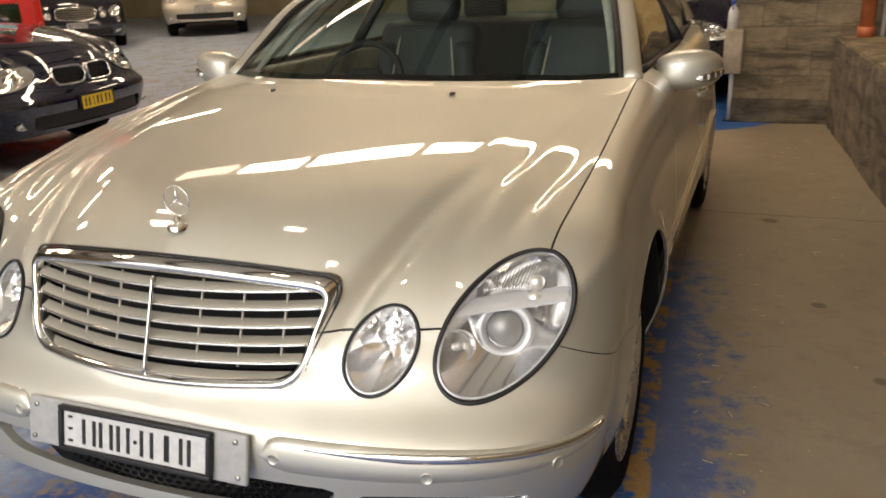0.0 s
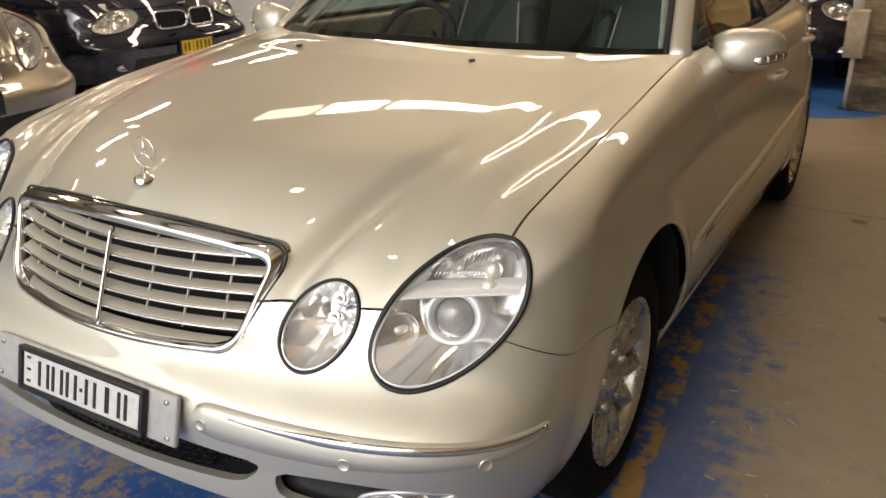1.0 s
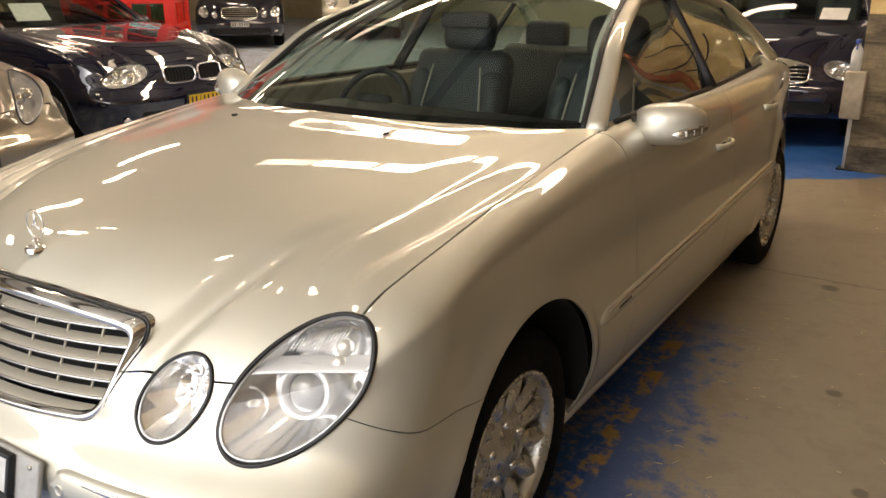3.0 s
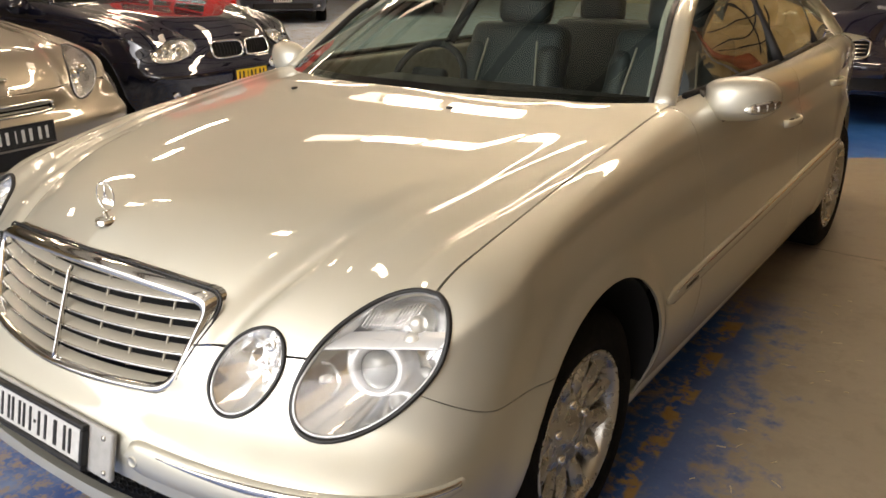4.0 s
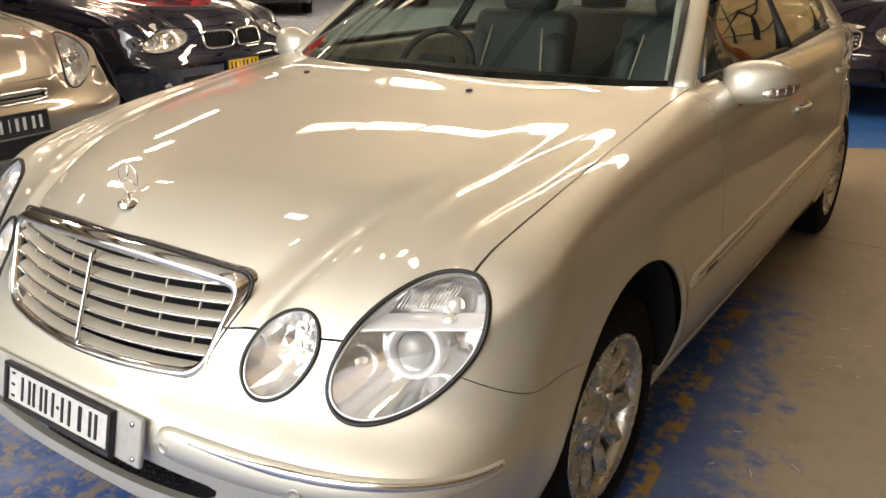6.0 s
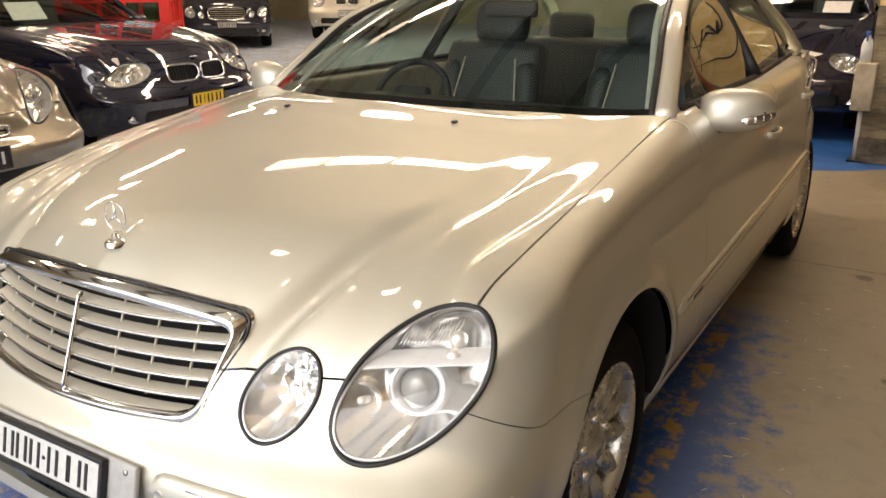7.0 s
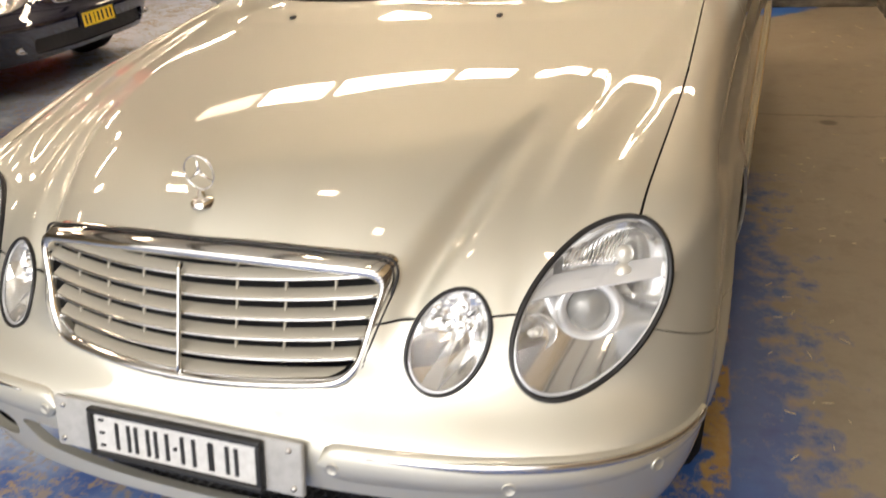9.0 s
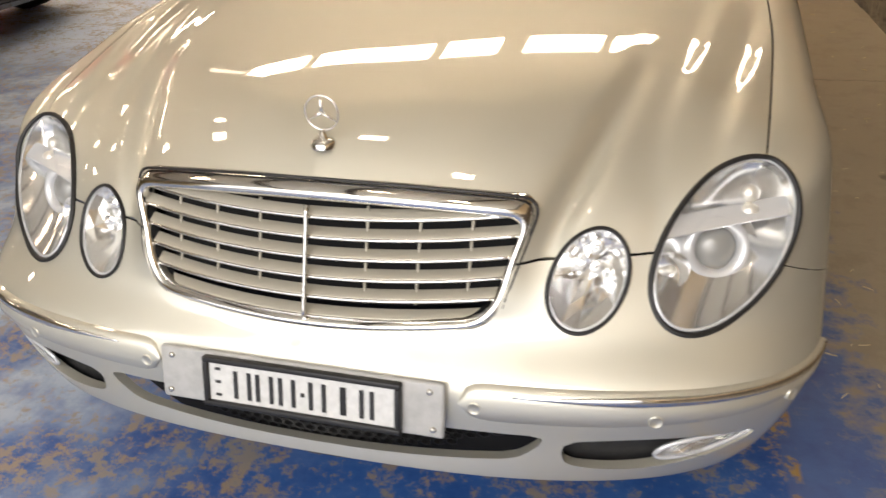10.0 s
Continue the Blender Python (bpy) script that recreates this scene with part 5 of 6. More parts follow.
def build_cabin(car):
    a_base, a_mid, a_top = (0.762, 1.53, 1.04), (0.665, 1.9, 1.29), (0.575, 2.28, 1.415)
    a_pillar = curve([a_base, (0.715, 1.715, 1.175), a_mid, a_top], 20)
    rail = curve([a_top, (0.555, 2.7, 1.45), (0.55, 3.15, 1.435), (0.58, 3.6, 1.355), (0.645, 3.92, 1.22), (0.69, 4.2, 1.09)], 40)
    base_x = np.linspace(0, 0.745, 20)
    base_y = 1.205 + 0.2 * (base_x / 0.745) ** 2.2
    base = np.stack([base_x, base_y, S.hood_z(base_x, np.minimum(base_y, rear_edge(base_x))) - 0.012 - 0.03 * (base_x / 0.745) ** 2], 1)
    top_x = np.linspace(0, 0.575, 20)
    top = np.stack([top_x, 2.09 + 0.19 * (top_x / 0.575) ** 2, 1.472 - 0.057 * (top_x / 0.575) ** 2], 1)
    full = lambda c: np.vstack([c[::-1][:-1] * (-1, 1, 1), c])  # noqa: E731
    ws = piece("windscreen", *strip_between(full(base), full(top), bulge=(0, -0.012, 0.027), rows=24), GLASS, car, "dark windscreen with reflected roof beams")
    ws.visible_shadow = False
    # black border of the glass
    edge = np.stack([base_x, rear_edge(base_x) + 0.012, S.hood_z(base_x, rear_edge(base_x)) - 0.01], 1)
    piece("windscreen_band", *strip_between(full(edge), full(edge) + (0, 0.04, 0.022), rows=4), BLACK_GLASS, car)
    # cowl under the glass
    piece("cowl", *strip_between(full(edge) + (0, -0.05, -0.03), full(edge) + (0, 0.03, 0.008), rows=4), BLACK_GLASS, car)
    # pillars and roof
    for s in (1, -1):
        m = np.array([s, 1, 1])
        piece("a_pillar", *tube(a_pillar * m, np.linspace(0.034, 0.03, 20), 10, squash=(1.0, 0.55)), SILVER, car)
        piece("windscreen_trim", *tube((a_pillar + (-0.034, -0.012, 0.002)) * m, 0.012, 6), BLACK_TRIM, car)
        lining = (a_pillar + (-0.062, 0.02, -0.018))[1:]
        piece("pillar_lining", *tube(lining * m, np.linspace(0.007, 0.027, 19) * (1.0 if s > 0 else 1.7), 10, squash=(1.0, 0.6)), PILLAR_TRIM, car, "pale inner lining of the windscreen pillar")
        piece("roof_rail", *tube(rail * m, 0.032, 10, squash=(1, 0.7)), SILVER, car)
        belt_y = np.linspace(1.66, 3.72, 30)
        belt = np.stack([S.rail_x(belt_y) - 0.012, belt_y, S.belt(belt_y) + 0.004], 1)
        piece("window_sill_trim", *tube(belt * m, 0.011, 8), BLACK_TRIM, car)
        # side glass: front, rear, quarter
        arcs = np.vstack([a_pillar[6:], rail[1:]])

        def roof_at(y):
            return np.stack([np.interp(y, arcs[:, 1], arcs[:, 0]) - 0.005, y, np.interp(y, arcs[:, 1], arcs[:, 2]) - 0.01], 1)

        for y0, y1 in ((1.70, 2.62), (2.68, 3.42), (3.45, 3.80)):
            yy = np.linspace(y0, y1, 14)
            low = np.stack([S.rail_x(yy) - 0.02, yy, np.minimum(S.belt(yy) + 0.002, roof_at(yy)[:, 2])], 1)
            v, f = strip_between(low * m, roof_at(yy) * m, bulge=(0.02 * s, 0, 0.01), rows=8)
            # Same glass in two tints; the paler aisle side stands in for brighter light.
            g = piece("side_window", v, f, SIDE_GLASS if s > 0 else GLASS, car, "side window in the darker tint, reflecting the yellow wall" if s > 0 else "side window tinted paler so the aisle shows brighter")
            g.visible_shadow = False
        for y0, wid in ((2.65, 0.028), (3.435, 0.014)):
            p = np.array([(S.rail_x(y0) - 0.012, y0, S.belt(y0)), (0, y0 + 0.03, 0)], float)
            p[1] = roof_at(np.array([y0 + 0.03]))[0]
            path = np.linspace(p[0], p[1], 8)
            piece("window_pillar", *tube(path * m, 1.0, 8, squash=(0.012, wid), up=(1, 0, 0)), BLACK_TRIM, car)
    roof_x = np.linspace(-0.56, 0.56, 18)
    roof_y = np.linspace(2.09, 3.35, 18)
    rv = np.array([(x, y + 0.19 * (x / 0.575) ** 2 * (1 - k / 17), 1.472 - 0.035 * k / 17 + 0.012 * math.sin(math.pi * k / 17) - (0.057 - 0.027 * k / 17) * (x / 0.56) ** 2) for x in roof_x for k, y in enumerate(roof_y)])
    piece("roof", rv, grid_faces(18, 18, flip=True), SILVER, car)
    piece("headlining", rv + (0, 0, -0.03), grid_faces(18, 18), BEIGE_TRIM, car)
    rear = strip_between(np.array([(x, 3.35, 1.43 - 0.02 * (x / 0.56) ** 2) for x in np.linspace(-0.55, 0.55, 12)]), np.array([(x, 3.98, 1.1) for x in np.linspace(-0.68, 0.68, 12)]), bulge=(0, 0, 0.03))
    rw = piece("rear_window", *rear, GLASS, car)
    rw.visible_shadow = False

    # mirrors
    for s in (1, -1):
        mirror = new("door_mirror")
        mirror.parent = car
        at = (0.917, 1.765, 1.045) if s > 0 else (0.958, 1.715, 1.045)
        bm = bmesh.new()
        bmesh.ops.create_uvsphere(bm, u_segments=28, v_segments=18, radius=1)
        for v in bm.verts:
            x, y, z = (math.copysign(abs(c) ** 0.72, c) for c in v.co)
            x = max(x, -0.9)
            taper = (1 - 0.2 * max(x, 0) ** 2) * (1 if z > 0 else 0.86)
            v.co = (0.118 * x, 0.075 * (y if y < 0 else 0.35 * y) + 0.025 * x * x, 0.072 * taper * z + 0.006 * x)
        bmesh.ops.transform(bm, matrix=Matrix.Diagonal((s, 1, 1, 1)) @ pose(*at, 0, 0, 24), verts=bm.verts)
        shell = part("mirror_shell", bm, SILVER, mirror, smooth=True, sharp=180)
        t = np.linspace(-1, 1, 15)
        lx, lz = 0.056 + 0.055 * t, -0.014 + 0.006 * t
        ly = -0.075 * np.maximum(1 - (np.abs(lx) / 0.118) ** 2.78 - (np.abs(lz) / 0.066) ** 2.78, 0.02) ** (1 / 2.78) + 0.025 * (lx / 0.118) ** 2
        mm = Matrix.Diagonal((s, 1, 1, 1)) @ pose(*at, 0, 0, 24)
        path = np.array([mm @ Vector(q) for q in zip(lx, ly, lz + 0.006 * lx / 0.118)])
        lens = piece("side_indicator", *tube(path, 0.0155 * np.sqrt(1.02 - t**2) + 0.002, 8, squash=(0.6, 1)), CHROME, mirror, "clear indicator lamp in the mirror shell", smooth=False)
        for k in (2, 5, 8, 11):
            part("lamp_segment", box(*(path[k] + (0, -0.008, 0)), 0.012, 0.006, 0.017, 0.003), BULB, lens, smooth=True)
        foot = np.array([(s * 0.79, 1.735, 1.0), (s * 0.83, 1.74, 1.01), (s * (at[0] - 0.072), at[1] - 0.025, 1.03)])
        piece("mirror_foot", *tube(foot, [0.05, 0.055, 0.064], 12, squash=(0.6, 1.0)), BLACK_TRIM, mirror)
    # door mouldings
    yy = np.linspace(1.27, 3.42, 40)
    for s in (1, -1):
        zz = 0.55 + 0.045 * (yy - 1.27)
        e = np.clip(np.minimum((yy - 1.27) / 0.03, (3.42 - yy) / 0.03), 0.15, 1)
        path = np.stack([s * (S.side(yy, zz) + 0.004), yy, zz], 1)
        mo = piece("door_moulding", *tube(path, 0.026 * np.sqrt(e), 10, squash=(0.4, 1)), SILVER, car)
        path2 = path + np.array([s * 0.008, 0, 0.014])
        piece("chrome_strip", *tube(path2[1:-1], 0.0035, 6), CHROME, mo)
        by = 1.4
        for k in range(6):
            bz = 0.55 + 0.045 * (by - 1.27)
            bx = float(S.side(np.array([by]), np.array([bz]))[0])
            part("badge_bar", box(s * (bx + 0.0135), by, bz, 0.004, 0.012, 0.011, 0.001), BLACK_TRIM, mo)
            by += 0.017
    # inside
    part("dashboard", box(0, 1.74, 0.895, 1.36, 0.6, 0.2, 0.08), DASH_DARK, car, smooth=True)
    part("cabin_floor", box(0, 2.6, 0.36, 1.4, 2.4, 0.06), DARK, car)
    part("rear_shelf", box(0, 3.72, 1.02, 1.3, 0.4, 0.04, 0.01), SEAT_GREY, car, smooth=True)
    for s in (1, -1):
        part("door_lining", box(s * 0.76, 2.5, 0.8, 0.06, 1.8, 0.5, 0.02), BEIGE_TRIM, car, smooth=True)
    for sx in (-0.37, 0.37):
        seat = new("front_seat")
        seat.parent = car
        part("backrest", box(0, 0, 0, 0.5, 0.15, 0.62, 0.06, pose(sx, 2.56, 0.87, -16, 0, 0)), SEAT_GREY, seat, smooth=True)
        for q in (-1, 1):
            part("side_bolster", box(0, 0, 0, 0.12, 0.16, 0.5, 0.055, pose(sx + q * 0.2, 2.535, 0.84, -16, 0, q * 14)), SEAT_GREY, seat, smooth=True)
            path = curve([(sx + q * 0.165, 2.46, 0.6), (sx + q * 0.165, 2.5, 0.85), (sx + q * 0.13, 2.575, 1.1)], 10)
            piece("piping", *tube(path + (0, -0.028, 0), 0.005, 6), BEIGE_TRIM, seat)
        part("cushion", box(sx, 2.25, 0.55, 0.5, 0.5, 0.16, 0.06), SEAT_GREY, seat, smooth=True)
        part("headrest", box(0, 0, 0, 0.27, 0.12, 0.19, 0.058, pose(sx, 2.67, 1.25, -10, 0, 0)), SEAT_GREY, seat, smooth=True)
        for q in (-0.06, 0.06):
            piece("headrest_post", *tube(np.array([(sx + q, 2.64, 1.12), (sx + q, 2.665, 1.2)]), 0.007, 6), CHROME, seat)
    bench = new("rear_seat")
    bench.parent = car
    part("backrest", box(0, 0, 0, 1.28, 0.16, 0.62, 0.06, pose(0, 3.42, 0.85, -20, 0, 0)), SEAT_GREY, bench, smooth=True)
    part("cushion", box(0, 3.15, 0.5, 1.28, 0.5, 0.16, 0.06), SEAT_GREY, bench, smooth=True)
    for q in (-0.4, 0.4):
        part("headrest", box(q, 3.56, 1.2, 0.26, 0.1, 0.16, 0.045), SEAT_GREY, bench, smooth=True)
    wheel = new("steering_wheel")
    wheel.parent = car
    a = np.linspace(0, 2 * math.pi, 41)[:-1]
    m = pose(-0.43, 1.97, 0.955, 64, 0, 0)
    ring = np.array([m @ Vector((0.178 * math.cos(q), 0.178 * math.sin(q), 0)) for q in a])
    piece("rim", *tube(ring, 0.0145, 8, closed=True), DASH_DARK, wheel)
    part("hub", box(0, 0, 0, 0.17, 0.14, 0.05, 0.02, m), DASH_DARK, wheel, smooth=True)
    for q in (0, math.pi, -math.pi / 2):
        p = np.array([m @ Vector((r * math.cos(q), r * math.sin(q), 0)) for r in (0.06, 0.12, 0.18)])
        piece("spoke", *tube(p, 0.016, 6, squash=(1, 0.6)), DASH_DARK, wheel)
    part("inside_mirror", box(0, 2.02, 1.33, 0.22, 0.03, 0.06, 0.012), DASH_DARK, car, smooth=True)


build_cabin(saloon)

# ---- the other parked cars ----
def parked_car(name_label, paint, at, turn, style, wide=0.91, tall=1.0, plate=PLATE_WHITE, ink=BAR_BLACK, size=1.0):
    """A simpler car: panels, glasshouse, lamps, grille, plate and wheels."""
    sh = Shape(wide=wide)
    sh.lip = 0.0
    car = thing("parked_car", name_label, "car", pose(*at, 0, 0, turn), "parked cars")
    lamps = {
        "kidney": [(0.615, 0.70, 0.072, 0.205, 15)],
        "swept": [(0.62, 0.765, 0.2, 0.085, 52)],
        "bar": [(0.64, 0.68, 0.075, 0.15, 16)],
        "twin": [(0.728, 0.735, 0.12, 0.095, 47), (0.503, 0.69, 0.077, 0.061, 26)],
        "boxy": [(0.66, 0.7, 0.085, 0.14, 10)],
    }[style]

    def grille_fn(p):
        x, z = np.abs(p[:, 0]), p[:, 2]
        if style == "kidney":
            return smin(0.03, x - 0.018, 0.325 - x, 0.75 - z, z - 0.615)
        if style == "swept":
            return smin(0.02, 0.27 - x, 0.66 - z, z - 0.6)
        if style == "bar":
            return smin(0.03, 0.40 - x, 0.745 - z, z - 0.56)
        if style == "boxy":
            return smin(0.03, x - 0.02, 0.25 - x, 0.79 - z, z - 0.66)
        return smin(0.035, 0.338 + 0.39 * (z - 0.61) - x, 0.832 - z, z - 0.602)

    def low_fn(p):
        x, z = np.abs(p[:, 0]), p[:, 2]
        return smin(0.03, 0.62 - x, 0.42 - z, z - 0.31)

    outs = [(lambda p, e=e: -ellipse(*e)(p)) for e in lamps]
    v, f = sh.hood_grid(0.45)
    for g in [lambda p: sh.rail_x(p[:, 1]) - np.abs(p[:, 0]) - 0.002, lambda p: p[:, 2] - 0.717, lambda p: rear_edge(p[:, 0]) - p[:, 1], lambda p: -grille_fn(p), *outs]:
        v, f = clip(v, f, g)
    piece("bonnet", *flange(v, f, 0.02), paint, car)
    v, f = sh.shell_grid(0.5)
    arch = lambda p: np.minimum(*[np.hypot(p[:, 1] - a - 0.03, p[:, 2] - 0.36) - 0.352 for a in sh.axles])  # noqa: E731
    for g in [lambda p: np.where(p[:, 0] < 0.73, 0.715 - p[:, 2], fender_seam(p)) - 0.002, lambda p: p[:, 2] - sh.foot(p[:, 1]) + 0.05, arch, lambda p: -grille_fn(p), lambda p: -low_fn(p), lambda p: 0.9 - p[:, 1], *outs]:
        v, f = clip(v, f, g)
    piece("front_bumper", *flange(*weld(*join((v, f), mirrored(v, f))), 0.02), paint, car)
    for y0, y1, nm in ((0.16, 1.6, "front_wing"), (1.604, 2.66, "front_door"), (2.664, 3.5, "rear_door"), (3.504, 4.8, "rear_quarter")):
        v, f = sh.flank_grid(y0, y1, 34, 20)
        gs = [lambda p: p[:, 2] - sh.foot(p[:, 1]) + 0.04, arch]
        if nm == "front_wing":
            gs += [lambda p: np.maximum(-fender_seam(p) - 0.002, p[:, 1] - 1.0), lambda p: p[:, 0] - 0.73, lambda p: p[:, 0] - sh.rail_x(p[:, 1]) - 0.002, *outs]
        for g in gs:
            v, f = clip(v, f, g)
        both(nm, *flange(v, f, 0.015), paint, car)
    # glasshouse
    x = np.linspace(-1, 1, 15)
    low = np.stack([0.75 * x, rear_edge(0.75 * x) + 0.01, 1.035 - 0.0 * x], 1)
    top = np.stack([0.575 * x, 2.12 + 0.16 * x**2, 1.437 - 0.022 * x**2], 1)
    ws = piece("windscreen", *strip_between(low, top, bulge=(0, -0.03, 0.025), rows=8), GLASS, car)
    ws.visible_shadow = False
    rt = np.stack([0.55 * x, 3.3 + 0 * x, 1.43 - 0.02 * x**2], 1)
    piece("roof", *strip_between(top, rt, bulge=(0, 0, 0.02), rows=10), paint, car)
    rb = np.stack([0.68 * x, 3.95 + 0 * x, 1.09 + 0 * x], 1)
    piece("rear_window", *strip_between(rt, rb, bulge=(0, 0, 0.03), rows=6), DARK, car)
    end = np.stack([0.66 * x, 4.75 + 0 * x, 1.04 + 0 * x], 1)
    piece("boot_lid", *strip_between(rb, end, bulge=(0, 0, 0.02), rows=5), paint, car)
    piece("tail_panel", *strip_between(end, end - (0, 0, 0.75), rows=4), paint, car)
    for s in (1, -1):
        m = np.array([s, 1, 1])
        ap = curve([(0.762, 1.53, 1.035), (0.715, 1.715, 1.175), (0.665, 1.9, 1.29), (0.575, 2.28, 1.415)], 14)
        rail = curve([(0.575, 2.28, 1.415), (0.55, 2.9, 1.435), (0.585, 3.5, 1.33), (0.70, 4.1, 1.1)], 16)
        piece("a_pillar", *tube(ap * m, 0.034, 8, squash=(1, 0.6)), paint, car)
        piece("roof_rail", *tube(rail * m, 0.034, 8, squash=(1, 0.7)), paint, car)
        yy = np.linspace(1.68, 3.75, 16)
        arcs = np.vstack([ap[4:], rail[1:]])
        hi = np.stack([np.interp(yy, arcs[:, 1], arcs[:, 0]), yy, np.interp(yy, arcs[:, 1], arcs[:, 2]) - 0.01], 1)
        lo = np.stack([sh.rail_x(yy) - 0.02, yy, np.minimum(sh.belt(yy), hi[:, 2])], 1)
        piece("side_window", *strip_between(lo * m, hi * m, bulge=(0.02 * s, 0, 0.01), rows=5), SIDE_GLASS, car)
        bm = bmesh.new()
        bmesh.ops.create_uvsphere(bm, u_segments=14, v_segments=10, radius=1)
        bmesh.ops.transform(bm, matrix=pose(s * 0.94, 1.76, 1.02) @ Matrix.Diagonal((0.11, 0.06, 0.07, 1)), verts=bm.verts)
        part("door_mirror", bm, paint, car, smooth=True, sharp=180)
        for a in sh.axles:
            wheel_parts(car, (s * 0.775, a, 0.327), s, fine=False)
    part("cabin_block", box(0, 2.7, 0.75, 1.35, 2.0, 0.5, 0.1), DASH_DARK, car, smooth=True)
    for sx in (-0.37, 0.37):
        part("front_seat", box(0, 0, 0, 0.46, 0.15, 0.62, 0.06, pose(sx, 2.56, 1.0, -14, 0, 0)), SEAT_GREY, car, smooth=True)
    part("radiator", box(0, 0.34, 0.5, 1.2, 0.02, 0.55), DARK, car)
    part("underbody", box(0, 2.4, 0.3, 1.2, 4.2, 0.1), DARK, car)
    # lamps
    for s in (1, -1):
        for e in lamps:
            lo_, sheet = lamp(car, sh, s, *e, "small", dome=0.015, gasket=0.006, n=30)
            for dx in (-0.05, 0.05) if style != "twin" else (0.0,):
                ax, az = e[0] + dx, e[1] + 0.2 * dx
                ay = float(sheet(np.array(ax), np.array(az)))
                vv, ff = lathe([(0.02, 0.036), (-0.002, 0.034), (0.004, 0.026), (-0.006, 0.018), (-0.01, 0.0)], 16)
                vv = np.array([Matrix.Rotation(radians(90), 3, "Z") @ Vector(q) for q in vv]) + (s * ax, ay + 0.022, az)
                piece("bulb_cup", vv, ff, CHROME, lo_)
        # fog lamp
        fy = float(sh.ring_y(np.array([0.7]), np.array([0.36]))[0])
        vv, ff = lathe([(0.01, 0.045), (-0.004, 0.042), (0.004, 0.03), (0.0, 0.0)], 16)
        vv = np.array([Matrix.Rotation(radians(90), 3, "Z") @ Vector(q) for q in vv]) * (1.4, 1, 0.6) + (s * 0.7, fy - 0.004, 0.36)
        piece("fog_lamp", vv, ff, CHROME, car)
    # grille
    gr = new("grille")
    gr.parent = car
    spans = {"kidney": [(-0.325, -0.018), (0.018, 0.325)], "boxy": [(-0.25, -0.02), (0.02, 0.25)]}.get(style, [(-0.40 if style == "bar" else -0.36 if style == "twin" else -0.27, 0.40 if style == "bar" else 0.36 if style == "twin" else 0.27)])
    z0, z1 = {"kidney": (0.615, 0.75), "swept": (0.6, 0.66), "bar": (0.56, 0.745), "boxy": (0.66, 0.79), "twin": (0.602, 0.832)}[style]
    for a, b in spans:
        w = np.linspace(0, 2 * math.pi, 41)[:-1]
        cx, cz, hx, hz = (a + b) / 2, (z0 + z1) / 2, (b - a) / 2, (z1 - z0) / 2
        ox = cx + hx * np.sign(np.cos(w)) * np.abs(np.cos(w)) ** 0.45
        oz = cz + hz * np.sign(np.sin(w)) * np.abs(np.sin(w)) ** 0.45
        oy = sh.front_y(ox, oz)
        piece("grille_frame", *tube(np.stack([ox, oy - 0.002, oz], 1), 0.0105 if style == "kidney" else 0.011, 8, closed=True), CHROME, gr)
        piece("grille_backing", np.stack([ox, oy + 0.03, oz], 1), [tuple(range(40))], DARK, gr)
        if style in ("kidney", "boxy"):
            for k in range(9):
                px = a + (b - a) * (k + 0.7) / 9.4
                zz = np.linspace(z0 + 0.012, z1 - 0.012, 5)
                piece("grille_bar", *tube(np.stack([px + 0 * zz, sh.front_y(px + 0 * zz, zz) + 0.01, zz], 1), 0.0035, 5), BLACK_TRIM if style == "kidney" else CHROME, gr)
        else:
            n = 5 if style != "swept" else 2
            for k in range(n):
                zk = z0 + (z1 - z0) * (k + 0.8) / (n + 0.6)
                xx = np.linspace(a + 0.03, b - 0.03, 16)
                piece("grille_slat", *tube(np.stack([xx, sh.front_y(xx, zk + 0 * xx) + 0.008, zk + 0 * xx], 1), 0.009, 6, squash=(1, 0.7)), CHROME if style == "bar" else SLAT_GREY, gr)
    xx = np.linspace(-0.6, 0.6, 14)
    vv = np.array([(q, float(sh.ring_y(np.array([abs(q)]), np.array([0.37]))[0]) + 0.03, z) for q in xx for z in (0.28, 0.36, 0.45)])
    piece("intake_backing", vv, grid_faces(14, 3), BLACK_TRIM, car)
    pl = plate_parts(car, (0, float(sh.nose(0.5)) - 0.012, 0.46 if style == "kidney" else 0.5), 0.372, 0.11, 0, plate, ())
    for bx, bw in ((-0.14, 0.03), (-0.095, 0.03), (-0.045, 0.012), (0.0, 0.03), (0.045, 0.03), (0.1, 0.03), (0.145, 0.028)):
        part("plate_bar", box(bx, -0.0035, 0, bw * 0.6, 0.002, 0.07), ink, pl)
    # badge
    vv, ff = lathe([(-0.002, 0.04), (0.006, 0.038), (0.007, 0.0)], 18, axis="z")
    bz = 0.8 if style in ("kidney", "boxy", "swept") else 0.9
    by = float(sh.hood_y(np.array([0.0]), np.array([bz]))[0])
    piece("badge", vv * (1, 0.8, 1) + (0, by, bz), ff, CHROME, car)
    if tall != 1.0:
        car.scale = (1.02, 1.0, tall)
    if size != 1.0:
        car.scale = (size, size, size)
    return car


parked_car("glossy black saloon with twin upright grilles and a yellow plate", BLACK_PAINT, (-3.98, 4.14, 0), 93, "kidney", plate=PLATE_YELLOW)
parked_car("bronze metallic saloon with long swept-back headlamps", BRONZE_PAINT, (-2.96, 1.54, 0), 94, "swept", plate=PLATE_DARK, ink=PLATE_WHITE)
parked_car("dark navy saloon with a chrome slatted grille behind the silver car", NAVY_PAINT, (0.02, 7.05, 0), 4, "bar")
parked_car("black saloon with twin oval headlamps parked across the aisle", BLACK_PAINT, (-11.4, 11.7, 0), 44, "twin")
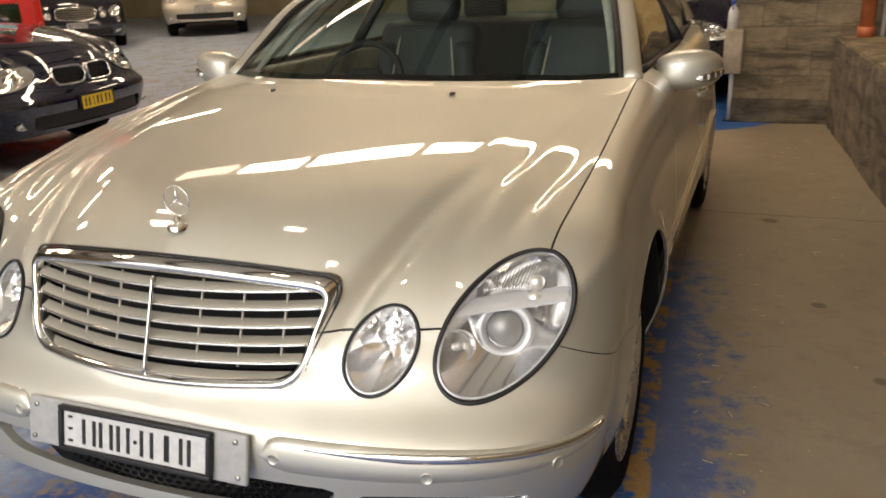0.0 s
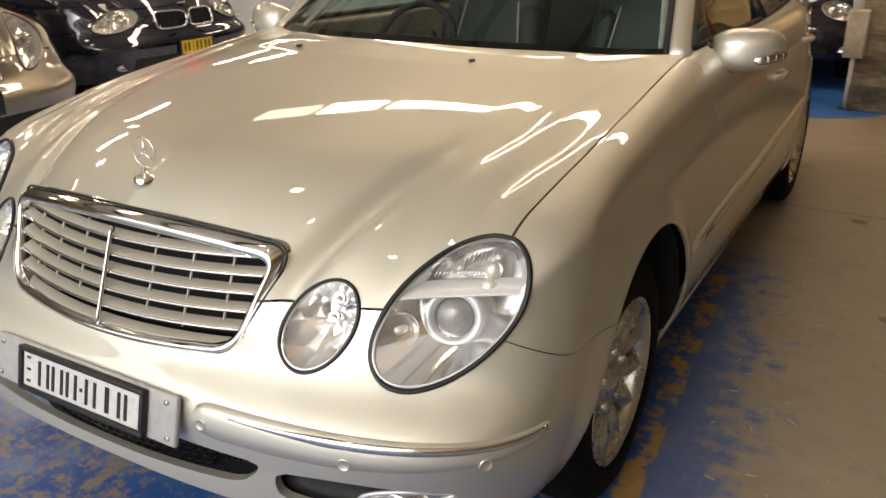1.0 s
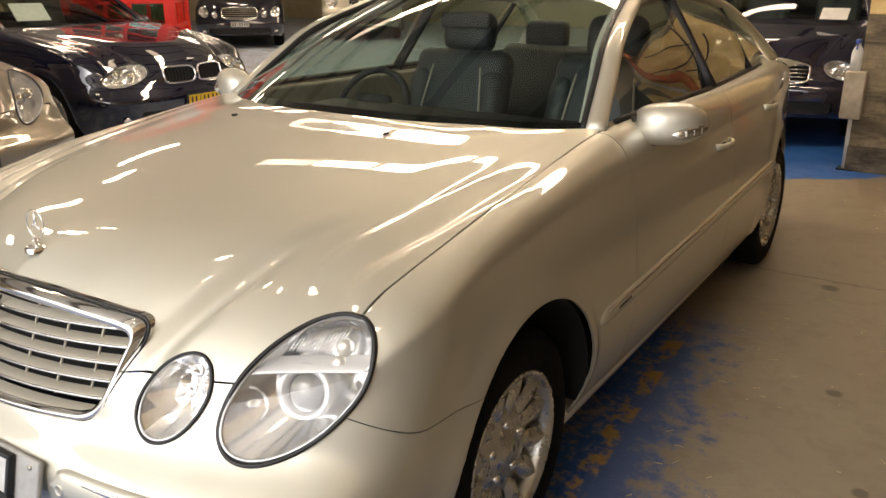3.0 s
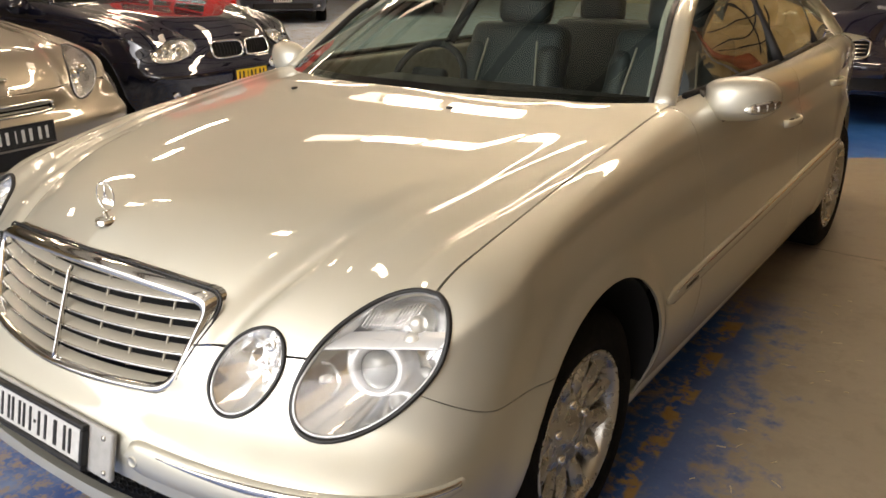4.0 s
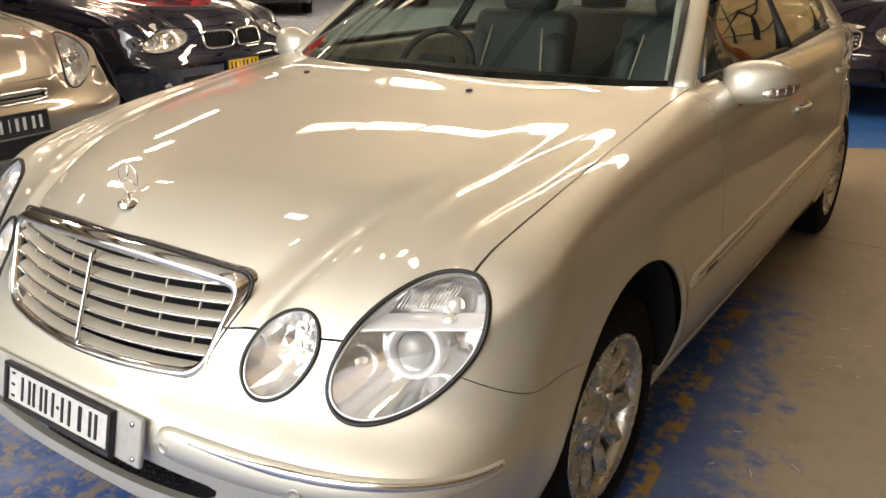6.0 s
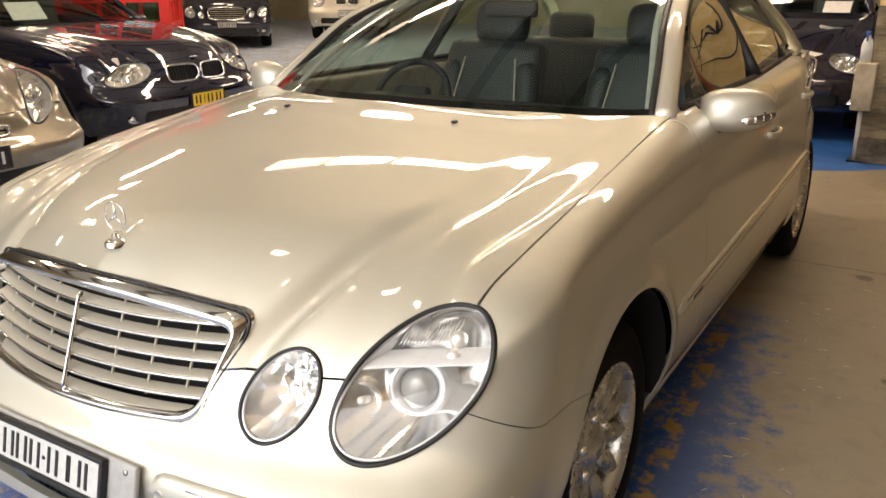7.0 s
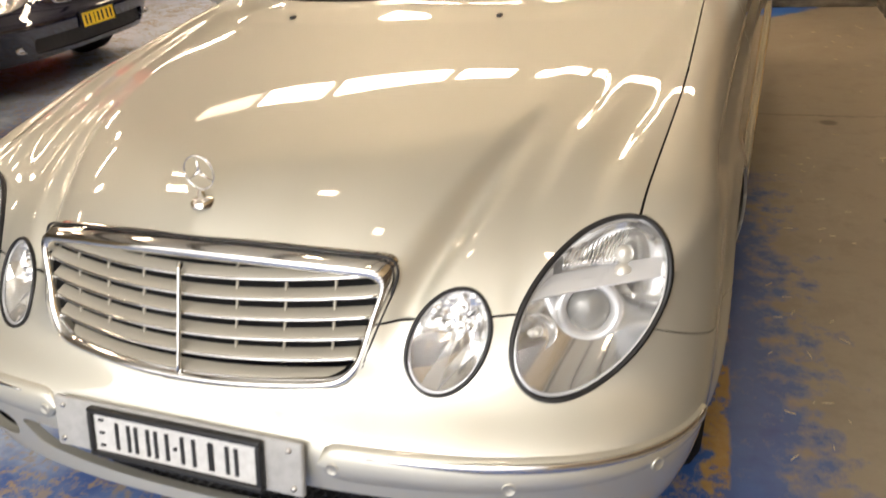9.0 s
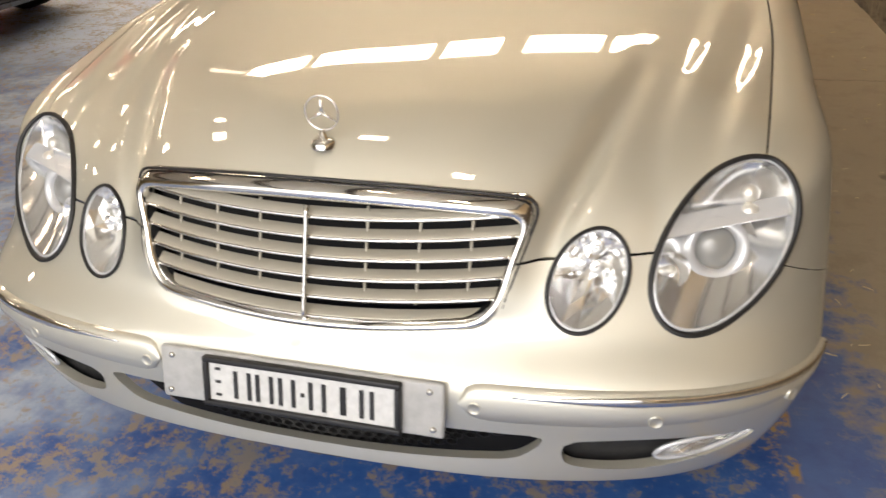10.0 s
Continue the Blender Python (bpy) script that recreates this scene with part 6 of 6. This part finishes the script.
parked_car("cream tall off-roader with twin grilles parked across the aisle", WHITE_PAINT, (-10.7, 14.8, 0), 34, "boxy", tall=1.22)


def build_red_box():
    """A red glazed kiosk like a call box."""
    kiosk = thing("red_kiosk", "bright red glazed kiosk standing on the hall floor", "kiosk", pose(-7.0, 5.75, 0, 0, 0, 42))
    w, h = 1.25, 2.4
    part("base", box(0, 0, 0.15, w, w, 0.3, 0.015), RED_PAINT, kiosk)
    part("roof_cap", box(0, 0, h - 0.1, w + 0.04, w + 0.04, 0.3, 0.05), RED_PAINT, kiosk, smooth=True)
    for sx in (-1, 1):
        for sy in (-1, 1):
            part("corner_post", box(sx * (w / 2 - 0.06), sy * (w / 2 - 0.06), h / 2, 0.12, 0.12, h - 0.2, 0.012), RED_PAINT, kiosk)
    for face in range(4):
        m = pose(0, 0, 0, 0, 0, 90 * face)
        for k in range(1, 6):
            part("crossbar", box(0, -w / 2 + 0.04, 0.3 + 0.3 * k, w - 0.24, 0.05, 0.055, 0.008, m), RED_PAINT, kiosk)
        for sx in (-0.13, 0.13):
            part("upright_bar", box(sx, -w / 2 + 0.04, h / 2, 0.045, 0.045, h - 0.5, 0.006, m), RED_PAINT, kiosk)
        pane = part("pane", box(0, -w / 2 + 0.05, h / 2, w - 0.24, 0.008, h - 0.5, 0, m), GLASS, kiosk)
        pane.visible_shadow = False


build_red_box()

# ---- small things ----
STRAW = varied(principled("pale_straw", (0.6, 0.5, 0.3), 0.8), 40, (0.5, 0.4, 0.22), (0.7, 0.6, 0.4))


def build_debris():
    """Bits of straw and shavings on the lane beside the car."""
    rnd = random.Random(7)
    meshes = []
    for _ in range(75):
        x, y = 1.0 + 0.75 * rnd.random(), 0.2 + 5.5 * rnd.random()
        a, ln = rnd.random() * math.pi, 0.005 + 0.013 * rnd.random()
        t = np.linspace(-1, 1, 4)
        bend = 0.25 * ln * (rnd.random() - 0.5)
        path = np.stack([x + ln * t * math.cos(a) - bend * t * t * math.sin(a), y + ln * t * math.sin(a) + bend * t * t * math.cos(a), 0.003 + 0 * t], 1)
        meshes.append(tube(path, 0.0012 + 0.001 * rnd.random(), 4))
    tagged(piece("straw_litter", *join(*meshes), STRAW), "scattered pale straw and shavings on the concrete", "litter", kind="stuff")


build_debris()


def build_sheet(at, turn, lean, w=0.24, h=0.17):
    sheet = tagged(part("paper_sheet", box(0, 0, 0, w, 0.002, h, 0, pose(*at, lean, 0, turn)), PAPER), "white paper notice lying behind a windscreen", "paper", "windscreen notices")
    return sheet


build_sheet((0.42, 8.02, 1.13), 0, -55)
build_sheet((-5.75, 3.75, 1.16), 78, -52, 0.3, 0.24)
